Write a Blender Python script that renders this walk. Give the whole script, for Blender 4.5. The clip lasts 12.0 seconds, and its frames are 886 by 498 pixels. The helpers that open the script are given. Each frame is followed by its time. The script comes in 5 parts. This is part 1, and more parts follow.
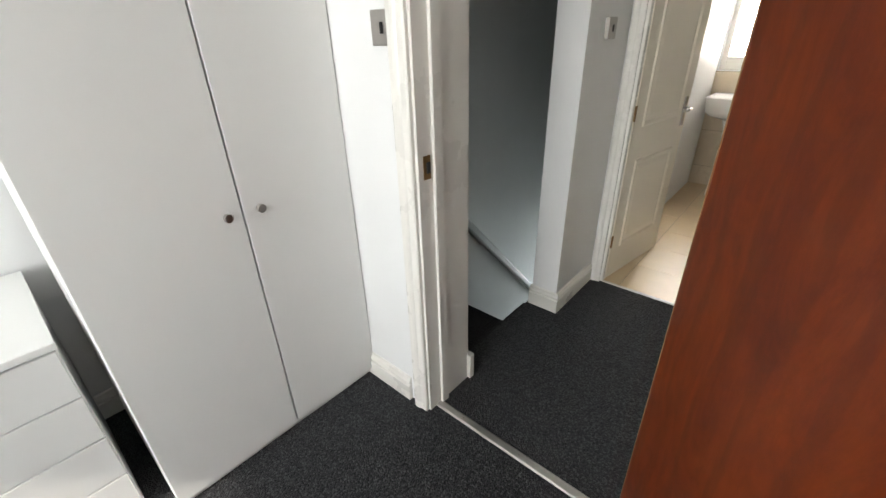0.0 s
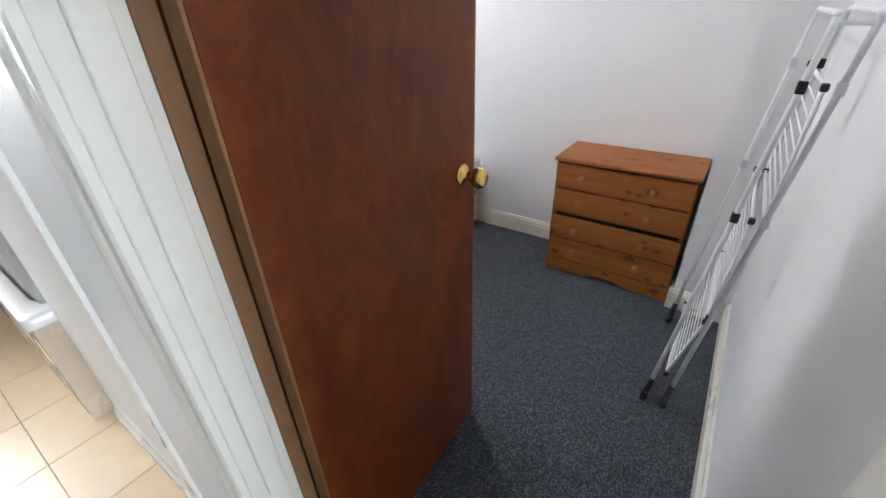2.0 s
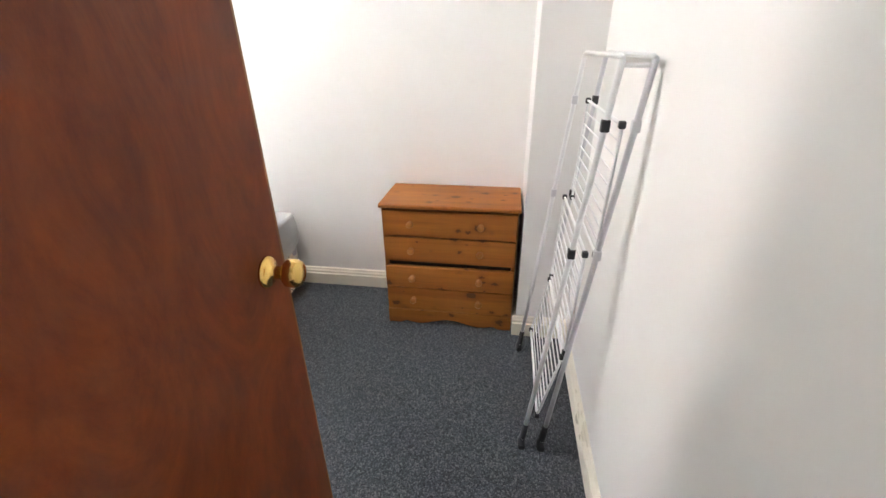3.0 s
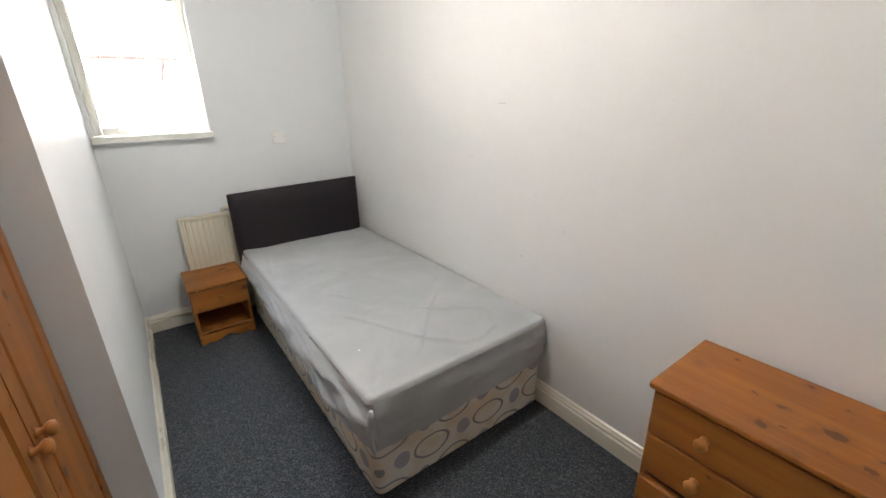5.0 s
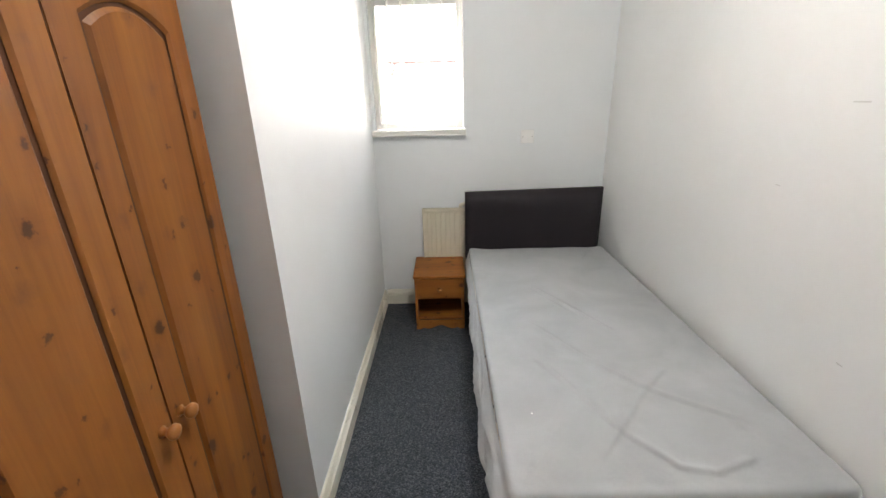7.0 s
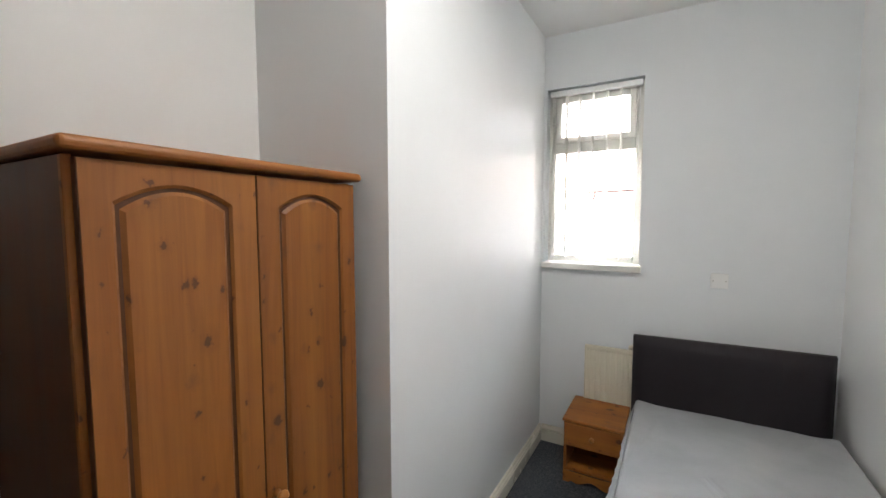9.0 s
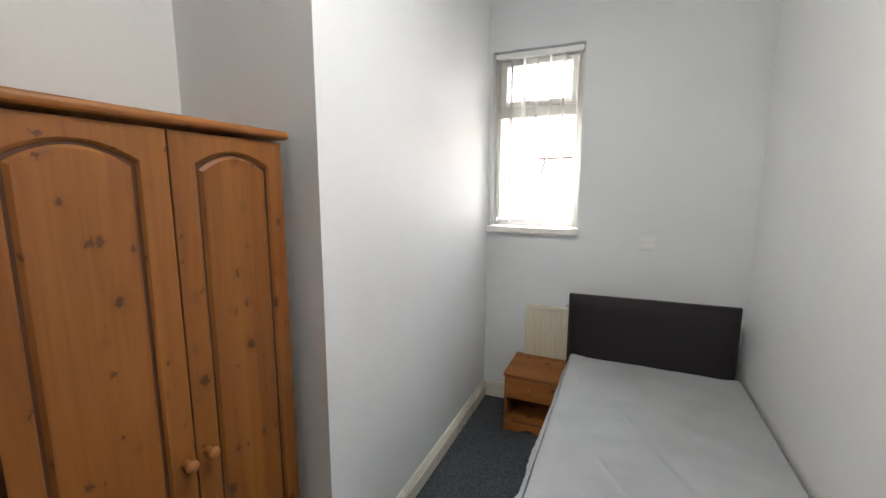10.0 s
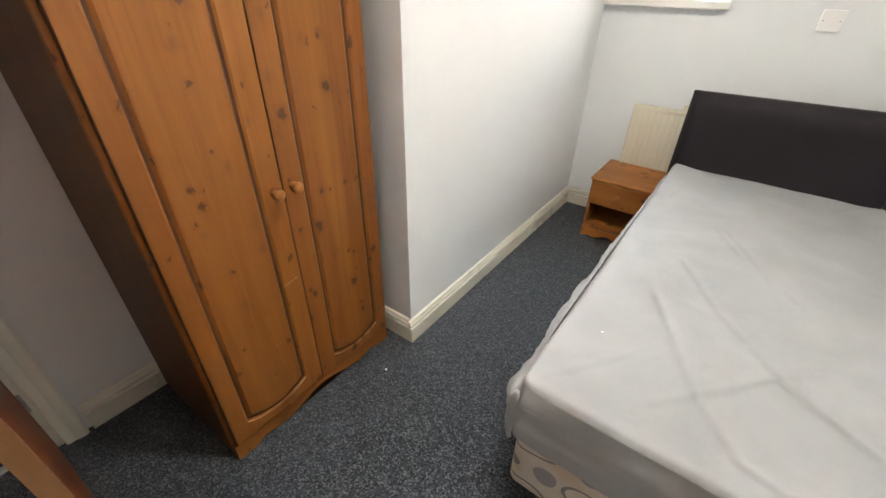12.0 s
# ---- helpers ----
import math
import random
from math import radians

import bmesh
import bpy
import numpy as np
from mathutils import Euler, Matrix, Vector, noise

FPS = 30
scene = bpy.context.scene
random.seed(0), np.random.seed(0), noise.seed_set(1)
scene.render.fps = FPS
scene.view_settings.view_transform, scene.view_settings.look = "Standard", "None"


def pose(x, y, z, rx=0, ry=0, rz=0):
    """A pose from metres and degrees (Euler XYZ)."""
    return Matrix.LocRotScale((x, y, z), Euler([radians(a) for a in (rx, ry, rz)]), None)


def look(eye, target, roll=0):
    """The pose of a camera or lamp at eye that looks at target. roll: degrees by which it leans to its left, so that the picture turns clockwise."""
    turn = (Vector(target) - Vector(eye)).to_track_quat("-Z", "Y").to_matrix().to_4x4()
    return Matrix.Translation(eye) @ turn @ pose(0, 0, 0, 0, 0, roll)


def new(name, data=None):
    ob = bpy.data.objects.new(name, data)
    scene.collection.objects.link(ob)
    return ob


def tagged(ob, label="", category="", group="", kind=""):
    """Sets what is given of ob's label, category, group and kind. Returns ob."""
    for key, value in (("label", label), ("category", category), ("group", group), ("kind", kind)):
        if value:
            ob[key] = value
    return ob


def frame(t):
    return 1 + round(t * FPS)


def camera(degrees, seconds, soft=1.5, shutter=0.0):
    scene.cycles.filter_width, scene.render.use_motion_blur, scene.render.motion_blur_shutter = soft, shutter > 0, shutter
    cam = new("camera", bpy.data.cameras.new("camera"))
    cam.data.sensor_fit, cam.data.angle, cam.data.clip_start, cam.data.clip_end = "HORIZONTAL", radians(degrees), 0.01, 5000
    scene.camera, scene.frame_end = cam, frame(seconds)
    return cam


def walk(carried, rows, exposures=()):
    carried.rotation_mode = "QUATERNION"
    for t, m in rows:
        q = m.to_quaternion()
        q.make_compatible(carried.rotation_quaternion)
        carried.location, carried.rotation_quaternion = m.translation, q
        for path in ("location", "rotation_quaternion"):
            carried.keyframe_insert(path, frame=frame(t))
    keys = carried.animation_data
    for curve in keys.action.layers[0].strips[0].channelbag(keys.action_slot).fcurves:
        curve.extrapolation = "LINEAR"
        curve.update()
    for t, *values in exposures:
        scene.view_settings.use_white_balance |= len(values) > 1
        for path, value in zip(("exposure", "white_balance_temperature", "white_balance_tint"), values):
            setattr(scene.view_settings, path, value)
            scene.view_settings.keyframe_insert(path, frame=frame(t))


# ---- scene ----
cam = camera(94.4, 12.0)
PATH = [
    (0, (0.338, 0.141, 1.378), (-0.845, 1.467, 0.461), -1.6),
    (0.3, (0.132, 0.349, 1.397), (-0.67, 1.909, 0.438), -2.1),
    (0.5, (0.049, 0.478, 1.393), (-0.483, 2.138, 0.413), -1.2),
    (0.8, (-0.007, 0.715, 1.371), (-0.158, 2.437, 0.365), -1.6),
    (1, (-0.021, 0.856, 1.371), (0.113, 2.58, 0.367), -2.5),
    (1.2, (-0.003, 0.991, 1.396), (0.403, 2.656, 0.365), -3.1),
    (1.5, (0.021, 1.174, 1.378), (0.867, 2.67, 0.354), -2.5),
    (2, (0.155, 1.361, 1.405), (1.563, 2.361, 0.396), -1.9),
    (2.5, (0.308, 1.49, 1.397), (2.021, 1.903, 0.451), -1.0),
    (2.7, (0.349, 1.49, 1.395), (2.115, 1.74, 0.491), -0.4),
    (4.3, (0.988, 1.594, 1.464), (2.62, 2.516, 0.766), -2.4),
    (4.5, (1.084, 1.631, 1.474), (2.602, 2.73, 0.775), -2.7),
    (5, (1.229, 1.664, 1.472), (2.334, 3.18, 0.779), -1.2),
    (5.5, (1.279, 1.694, 1.461), (1.929, 3.447, 0.751), -1.3),
    (6, (1.298, 1.712, 1.459), (1.713, 3.532, 0.74), -1.2),
    (6.5, (1.391, 1.775, 1.448), (1.619, 3.62, 0.711), -2.4),
    (7, (1.531, 1.956, 1.473), (1.508, 3.837, 0.794), -1.6),
    (7.5, (1.643, 2.038, 1.485), (1.149, 3.895, 0.928), -0.6),
    (7.7, (1.69, 2.048, 1.483), (1.023, 3.863, 0.975), 0.2),
    (9.3, (1.881, 1.963, 1.604), (0.896, 3.699, 1.481), 0.0),
    (9.5, (1.905, 1.962, 1.603), (0.97, 3.724, 1.46), -0.0),
    (10, (1.94, 1.992, 1.571), (1.144, 3.802, 1.27), 0.2),
    (10.5, (1.888, 2.036, 1.512), (1.218, 3.842, 0.976), 0.1),
    (11, (1.909, 2.067, 1.457), (1.232, 3.78, 0.68), 0.6),
    (11.5, (1.898, 2.078, 1.403), (1.148, 3.659, 0.435), 1.3),
    (12, (1.923, 2.05, 1.357), (0.947, 3.408, 0.26), 1.2),
]
EXPOSURES = [
    (0.0, 0.45, 6800, 10), (0.5, 0.4, 7000, 10), (1.0, 1.17, 7100, 10), (1.5, 1.1, 6300, 10), (2.0, 1.42, 5800, 10), (2.7, 1.95, 6300, 10),
    (4.3, 1.15, 6600, 10), (5.5, 1.1, 6600, 10), (6.5, 1.22, 6600, 10), (7.5, 0.92, 6500, 10), (9.5, 0.68, 6400, 10), (10.0, 0.68, 6400, 10),
    (10.5, 0.75, 6400, 10), (11.2, 1.08, 6450, 10), (12.0, 1.55, 6900, 10)]
walk(cam, [(t, look(eye, target, roll)) for t, eye, target, roll in PATH], EXPOSURES)

# ---- world and light ----
GLOW = 14.0
LAMP = 44.0
world = bpy.data.worlds.new("world")
scene.world = world
world.use_nodes = True
sky = world.node_tree.nodes.new("ShaderNodeTexSky")
sky.sky_type, sky.sun_disc = "NISHITA", False
sky.sun_elevation, sky.sun_rotation = radians(40), radians(200)
world.node_tree.links.new(sky.outputs[0], world.node_tree.nodes["Background"].inputs[0])
world.node_tree.nodes["Background"].inputs[1].default_value = 0.1
sun_data = bpy.data.lights.new("sun", "SUN")
sun_data.energy, sun_data.angle, sun_data.color = 2.5, radians(1.0), (1.0, 0.95, 0.88)
sun = new("sun", sun_data)
sun.matrix_world = pose(0, 0, 8, 50, 0, 20)


def sky_window(name, x, y, z, w, h, power, rz, color=(0.93, 0.97, 1.0)):
    """The sky's light in a window's opening: rz 0 shines towards -y, 180 towards +y."""
    data = bpy.data.lights.new(name, "AREA")
    data.shape, data.size, data.size_y, data.energy, data.color = "RECTANGLE", w, h, power, color
    lamp = new(name, data)
    lamp.matrix_world = pose(x, y, z, -90, 0, rz)
    return lamp


sky_window("sky_light", -0.345, 5.03, 1.65, 0.18, 1.2, 21, 0, (1.0, 0.96, 0.9))
sky_window("sky_light", -0.1, -2.17, 1.55, 1.5, 1.3, 31, 180)
# Unseen hall lamp, added to light the lower stairwell wall.
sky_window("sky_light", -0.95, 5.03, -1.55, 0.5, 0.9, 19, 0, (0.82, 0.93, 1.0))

# ---- materials ----


def material(name, color, rough=0.5, metal=0.0, coat=0.0):
    m = bpy.data.materials.new(name)
    m.use_nodes = True
    b = m.node_tree.nodes["Principled BSDF"]
    b.inputs["Base Color"].default_value = (*color, 1)
    b.inputs["Roughness"].default_value = rough
    b.inputs["Metallic"].default_value = metal
    b.inputs["Coat Weight"].default_value = coat
    return m


class Nodes:
    def __init__(self, m):
        self.t = m.node_tree
        self.b = self.t.nodes["Principled BSDF"]

    def add(self, kind, **props):
        n = self.t.nodes.new("ShaderNode" + kind)
        for k, v in props.items():
            setattr(n, k, v)
        return n

    def link(self, a, b):
        self.t.links.new(a, b)

    def coords(self, scale=(1, 1, 1), vary=0.0):
        c, mp = self.add("TexCoord"), self.add("Mapping")
        mp.inputs["Scale"].default_value = scale
        self.link(c.outputs["Object"], mp.inputs["Vector"])
        if vary:
            info, mul = self.add("ObjectInfo"), self.add("Math", operation="MULTIPLY")
            mul.inputs[1].default_value = vary
            self.link(info.outputs["Random"], mul.inputs[0])
            self.link(mul.outputs[0], mp.inputs["Location"])
        return mp.outputs["Vector"]

    def noise(self, vec, scale, detail=4, rough=0.55, dist=0.0):
        n = self.add("TexNoise")
        n.inputs["Scale"].default_value, n.inputs["Detail"].default_value = scale, detail
        n.inputs["Roughness"].default_value, n.inputs["Distortion"].default_value = rough, dist
        self.link(vec, n.inputs["Vector"])
        return n.outputs["Fac"]

    def ramp(self, fac, stops):
        r = self.add("ValToRGB")
        e = r.color_ramp.elements
        while len(e) < len(stops):
            e.new(0.5)
        for el, (p, c) in zip(e, stops):
            el.position, el.color = p, (*c, 1) if len(c) == 3 else c
        self.link(fac, r.inputs["Fac"])
        return r.outputs["Color"]

    def mix(self, fac, a, b, mode="MIX"):
        n = self.add("Mix", data_type="RGBA", blend_type=mode)
        for sock, v in ((n.inputs[0], fac), (n.inputs[6], a), (n.inputs[7], b)):
            if isinstance(v, (int, float)):
                sock.default_value = v
            elif isinstance(v, tuple):
                sock.default_value = (*v, 1)
            else:
                self.link(v, sock)
        return n.outputs[2]

    def math(self, op, a, b=0.0, c=0.0, clamp=False):
        n = self.add("Math", operation=op, use_clamp=clamp)
        for sock, v in zip(n.inputs, (a, b, c)):
            if isinstance(v, (int, float)):
                sock.default_value = v
            else:
                self.link(v, sock)
        return n.outputs[0]

    def bump(self, height, strength, distance=0.002):
        n = self.add("Bump")
        n.inputs["Strength"].default_value, n.inputs["Distance"].default_value = strength, distance
        self.link(height, n.inputs["Height"])
        self.link(n.outputs["Normal"], self.b.inputs["Normal"])

    def color(self, c):
        self.link(c, self.b.inputs["Base Color"])

    def rough(self, fac, lo, hi):
        n = self.add("MapRange")
        n.inputs["To Min"].default_value, n.inputs["To Max"].default_value = lo, hi
        self.link(fac, n.inputs["Value"])
        self.link(n.outputs[0], self.b.inputs["Roughness"])


def paint(name, color, rough=0.45, marks=0.04, bump=0.12):
    """Painted plaster or wood: roller stipple, faint patches, a few scuffs."""
    m = material(name, color, rough)
    n = Nodes(m)
    v = n.coords()
    big, small = n.noise(v, 1.7, 5, 0.6), n.noise(v, 210, 2)
    dark = tuple(c * (1 - marks * 1.6) for c in color)
    light = tuple(min(1, c * (1 + marks * 0.4)) for c in color)
    base = n.ramp(big, [(0.3, dark), (0.7, light)])
    scuff = n.ramp(n.noise(v, 6.5, 6, 0.75, 0.6), [(0.62, (0, 0, 0)), (1.0, (1, 1, 1))])
    n.color(n.mix(n.math("MULTIPLY", scuff, marks * 1.5), base, tuple(c * 0.62 for c in color)))
    n.rough(big, rough - 0.07, rough + 0.1)
    n.bump(n.math("ADD", small, n.math("MULTIPLY", big, 0.8)), bump, 0.002)
    return m


def pine(name, axis=2, tone=1.0, knots=True, rough=0.5, large=1.0):
    """Honey lacquered knotty pine with its grain along one axis: glued staves, fine lines, a few knots and grey smudges."""
    m = material(name, (0.3, 0.1, 0.02), rough)
    n = Nodes(m)
    along = [1.0, 1.0, 1.0]
    along[axis] = 0.05
    v = n.coords(tuple(along), 37.0)
    grain = n.noise(v, 30, 5, 0.6, 0.9)
    fine = n.noise(v, 190, 3, 0.6)
    board = [13.0, 13.0, 13.0]
    board[axis] = 0.0
    stripe = n.noise(n.coords(tuple(board), 11.0), 1.0, 0)
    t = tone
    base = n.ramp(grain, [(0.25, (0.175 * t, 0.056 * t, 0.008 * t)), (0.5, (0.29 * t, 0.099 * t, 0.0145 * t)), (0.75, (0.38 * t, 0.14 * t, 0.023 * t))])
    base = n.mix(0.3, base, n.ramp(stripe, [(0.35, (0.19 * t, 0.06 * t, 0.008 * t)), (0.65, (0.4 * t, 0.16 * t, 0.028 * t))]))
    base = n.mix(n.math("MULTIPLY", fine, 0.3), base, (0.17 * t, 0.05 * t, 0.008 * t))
    if knots:
        sp, cb = n.add("SeparateXYZ"), n.add("CombineXYZ")
        n.link(n.coords((1, 1, 1), 23.0), sp.inputs[0])
        across = [sp.outputs[i] for i in range(3) if i != axis]
        w1 = n.math("MULTIPLY", n.math("SUBTRACT", n.noise(n.coords((1, 1, 1), 9.0), 40, 3, 0.7), 0.5), 0.034)
        w2 = n.math("MULTIPLY", n.math("SUBTRACT", n.noise(n.coords((1, 1, 1), 17.0), 47, 3, 0.7), 0.5), 0.042)
        n.link(n.math("ADD", sp.outputs[axis], w2), cb.inputs[0])
        n.link(n.math("ADD", n.math("ADD", across[0], across[1]), w1), cb.inputs[1])
        # (cells per metre, share without a knot, knot size, strength, colour)
        for cells, skip, size, deep, tint in ((8.0, 0.5, 0.13, 0.75, (0.06, 0.02, 0.01)), (13.0, 0.62, 0.12, 0.75, (0.075, 0.02, 0.007)), (6.0, 0.45, 0.2, 0.4, (0.1, 0.042, 0.02))):
            vor = n.add("TexVoronoi", voronoi_dimensions="2D")
            mp = n.add("Mapping")
            flat = 0.55 if deep < 0.5 else 0.8
            mp.inputs["Scale"].default_value = (cells * (1.25 if deep < 0.5 else 0.9), cells / flat, 1)
            mp.inputs["Location"].default_value = (cells * 0.37, cells * 0.71, 0)
            n.link(cb.outputs[0], mp.inputs["Vector"])
            n.link(mp.outputs["Vector"], vor.inputs["Vector"])
            vor.inputs["Scale"].default_value = 1.0
            sep = n.add("SeparateColor")
            n.link(vor.outputs["Color"], sep.inputs[0])
            big = n.math("MULTIPLY", n.math("SUBTRACT", sep.outputs[0], skip, clamp=True), large * size / (1 - skip))
            soft = 5.0 if deep < 0.5 else 24.0
            mask = n.math("MULTIPLY", n.math("SUBTRACT", big, vor.outputs["Distance"]), soft, clamp=True)
            if deep > 0.5:
                halo = n.math("MULTIPLY", n.math("SUBTRACT", n.math("MULTIPLY", big, 2.3), vor.outputs["Distance"]), 3.0, clamp=True)
                base = n.mix(n.math("MULTIPLY", halo, 0.45), base, (0.12 * t, 0.034 * t, 0.008 * t))
            base = n.mix(n.math("MULTIPLY", mask, deep), base, tint)
    n.color(base)
    n.rough(grain, rough - 0.08, rough + 0.1)
    n.bump(grain, 0.06, 0.002)
    return m


def carpet(name, dark, light, fleck):
    """Hard-wearing loop pile: clumps of loops with light flecks."""
    m = material(name, dark, 0.95)
    n = Nodes(m)
    v = n.coords()
    vor = n.add("TexVoronoi")
    vor.inputs["Scale"].default_value = 215
    n.link(v, vor.inputs["Vector"])
    sep = n.add("SeparateColor")
    n.link(vor.outputs["Color"], sep.inputs[0])
    pile, tuft, patch = n.noise(v, 230, 2, 0.7), n.noise(v, 60, 3, 0.75), n.noise(v, 2.2, 4)
    cell = n.math("ADD", n.math("MULTIPLY", sep.outputs[0], 0.75), n.math("MULTIPLY", tuft, 0.5))
    base = n.ramp(cell, [(0.3, dark), (0.62, light), (0.78, light), (0.9, fleck)])
    n.color(n.mix(n.math("MULTIPLY", patch, 0.3), base, dark))
    n.b.inputs["Specular IOR Level"].default_value = 0.15
    n.b.inputs["Sheen Weight"].default_value = 0.1
    n.bump(n.math("ADD", n.math("MULTIPLY", vor.outputs["Distance"], -1.2), n.math("MULTIPLY", tuft, 0.6)), 0.8, 0.005)
    return m


def mahogany(name, k=1.0, g=1.0, figure_lines=0.07):
    """Red-brown stained plywood with blotches and soft figure."""
    m = material(name, (0.13, 0.035, 0.014), 0.42)
    n = Nodes(m)
    v = n.coords((1.0, 1.0, 0.42), 5.0)
    figure, streak = n.noise(v, 7.0, 8, 0.7, 2.2), n.noise(n.coords((1, 1, 0.035), 5.0), 90, 4, 0.6)
    blotch = n.noise(n.coords((1, 1, 0.6)), 3.2, 5, 0.6, 0.8)
    base = n.ramp(figure, [(0.32, (0.11 * k, 0.022 * k * g, 0.004 * k * g)), (0.5, (0.175 * k, 0.044 * k * g, 0.007 * k * g)), (0.68, (0.24 * k, 0.068 * k * g, 0.011 * k * g))])
    wave = n.add("TexWave", wave_type="BANDS", bands_direction="X")
    for sock, val in (("Scale", 3.2), ("Distortion", 11.0), ("Detail", 4.0), ("Detail Scale", 1.3), ("Detail Roughness", 0.6)):
        wave.inputs[sock].default_value = val
    n.link(n.coords((1.0, 1.0, 0.3), 5.0), wave.inputs["Vector"])
    lines = n.ramp(wave.outputs["Fac"], [(0.05, (1, 1, 1)), (0.3, (0, 0, 0))])
    mottle = n.ramp(n.noise(n.coords((1, 1, 0.7), 5.0), 55, 3, 0.7), [(0.45, (0, 0, 0)), (0.75, (1, 1, 1))])
    base = n.mix(n.math("MULTIPLY", lines, figure_lines), base, (0.07 * k, 0.012 * k, 0.003 * k))
    chips = n.ramp(n.noise(n.coords((1, 1, 0.45), 5.0), 16, 5, 0.7, 1.5), [(0.5, (0, 0, 0)), (0.68, (1, 1, 1))])
    base = n.mix(n.math("MULTIPLY", chips, 0.26), base, (0.075 * k, 0.015 * k * g, 0.003 * k))
    base = n.mix(n.math("MULTIPLY", mottle, 0.22), base, (0.26 * k, 0.075 * k * g, 0.018 * k * g))
    base = n.mix(n.math("MULTIPLY", streak, 0.12), base, (0.06 * k, 0.01 * k, 0.003 * k))
    n.color(n.mix(n.ramp(blotch, [(0.42, (0, 0, 0)), (0.7, (0.4, 0.4, 0.4))]), base, (0.08, 0.014, 0.004)))
    n.rough(blotch, 0.36, 0.52)
    n.b.inputs["Specular IOR Level"].default_value = 0.3
    n.bump(streak, 0.05, 0.002)
    return m


def cloth(name, color, rough=0.85, weave=900, sheen=0.15):
    m = material(name, color, rough)
    n = Nodes(m)
    v = n.coords()
    soft = n.noise(v, 3.0, 5, 0.6, 0.5)
    n.color(n.ramp(soft, [(0.3, tuple(c * 0.86 for c in color)), (0.7, tuple(c * 1.08 for c in color))]))
    n.b.inputs["Sheen Weight"].default_value = sheen
    n.bump(n.math("ADD", n.noise(v, weave, 1), n.math("MULTIPLY", n.noise(v, 22, 4, 0.6, 1.2), 3)), 0.25, 0.003)
    return m


def ticking(name):
    """Cream divan cover printed with grey outlined ovals and solid spots in staggered rows."""
    m = material(name, (0.6, 0.55, 0.47), 0.85)
    n = Nodes(m)
    v = n.coords((1, 1, 1))
    mixed = n.mix(n.ramp(n.noise(v, 7, 2), [(0.45, (0, 0, 0)), (0.55, (1, 1, 1))]), (0.64, 0.6, 0.53), (0.6, 0.51, 0.39))
    sp = n.add("SeparateXYZ")
    n.link(v, sp.inputs[0])
    wob = n.math("MULTIPLY", n.math("SUBTRACT", n.noise(v, 6.0, 1), 0.5), 0.05)
    run = n.math("ADD", n.math("ADD", sp.outputs[0], sp.outputs[1]), wob)
    pitch, rise = 0.31, 0.125
    level = n.math("DIVIDE", n.math("ADD", sp.outputs[2], n.math("ADD", n.math("MULTIPLY", wob, 0.6), 0.04)), rise)
    row = n.math("FLOOR", level)
    shift = n.math("ADD", n.math("DIVIDE", run, pitch), n.math("MULTIPLY", n.math("MODULO", n.math("ADD", row, 10.0), 2.0), 0.38))
    fv = n.math("MULTIPLY", n.math("SUBTRACT", n.math("FRACT", level), 0.5), rise)
    fu = n.math("MULTIPLY", n.math("SUBTRACT", n.math("FRACT", shift), 0.5), pitch)
    fd = n.math("MULTIPLY", n.math("SUBTRACT", n.math("FRACT", n.math("ADD", shift, 0.47)), 0.5), pitch)
    oval = n.math("SQRT", n.math("ADD", n.math("POWER", n.math("DIVIDE", fu, 0.088), 2.0), n.math("POWER", n.math("DIVIDE", fv, 0.053), 2.0)))
    ring = n.math("LESS_THAN", n.math("ABSOLUTE", n.math("SUBTRACT", oval, 0.96)), 0.075)
    spot = n.math("LESS_THAN", n.math("SQRT", n.math("ADD", n.math("POWER", fd, 2.0), n.math("POWER", fv, 2.0))), 0.037)
    mixed = n.mix(n.math("MULTIPLY", spot, 0.9), mixed, (0.3, 0.29, 0.33))
    n.color(n.mix(ring, mixed, (0.23, 0.22, 0.22)))
    n.bump(n.noise(v, 700, 1), 0.2, 0.002)
    return m


def tile_stone(name, color, rough=0.22):
    m = material(name, color, rough)
    n = Nodes(m)
    v = n.coords((1, 1, 1), 13.0)
    cloud = n.noise(v, 5, 6, 0.6, 1.0)
    n.color(n.ramp(cloud, [(0.3, tuple(c * 0.96 for c in color)), (0.7, tuple(min(1, c * 1.03) for c in color))]))
    n.rough(cloud, rough - 0.06, rough + 0.1)
    n.bump(cloud, 0.06, 0.003)
    return m


M_WALL = paint("white emulsion", (0.83, 0.83, 0.82), 0.42, 0.025, 0.08)
# The slight blue puts the window's daylight into the white paint.
M_SATIN = paint("white satin paint with daylight tint", (0.8, 0.822, 0.838), 0.42, 0.02, 0.04)
M_SATIN.node_tree.nodes["Principled BSDF"].inputs["Specular IOR Level"].default_value = 0.2
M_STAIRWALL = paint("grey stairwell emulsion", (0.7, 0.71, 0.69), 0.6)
M_CEIL = paint("ceiling emulsion", (0.82, 0.82, 0.81), 0.6, 0.02)
M_GLOSS = paint("aged white gloss", (0.79, 0.77, 0.72), 0.27, 0.012, 0.03)
M_FRAME = paint("yellowed gloss door frame", (0.74, 0.71, 0.63), 0.3, 0.02, 0.03)
M_CREAM = paint("cream gloss skirting", (0.79, 0.755, 0.65), 0.28, 0.02, 0.04)
M_DOORWHITE = paint("ivory door paint", (0.80, 0.74, 0.63), 0.35, 0.03, 0.05)
M_MELAMINE = paint("white melamine", (0.79, 0.79, 0.77), 0.4, 0.015, 0.02)
M_CARPET = carpet("charcoal carpet", (0.012, 0.012, 0.014), (0.034, 0.034, 0.037), (0.08, 0.08, 0.085))
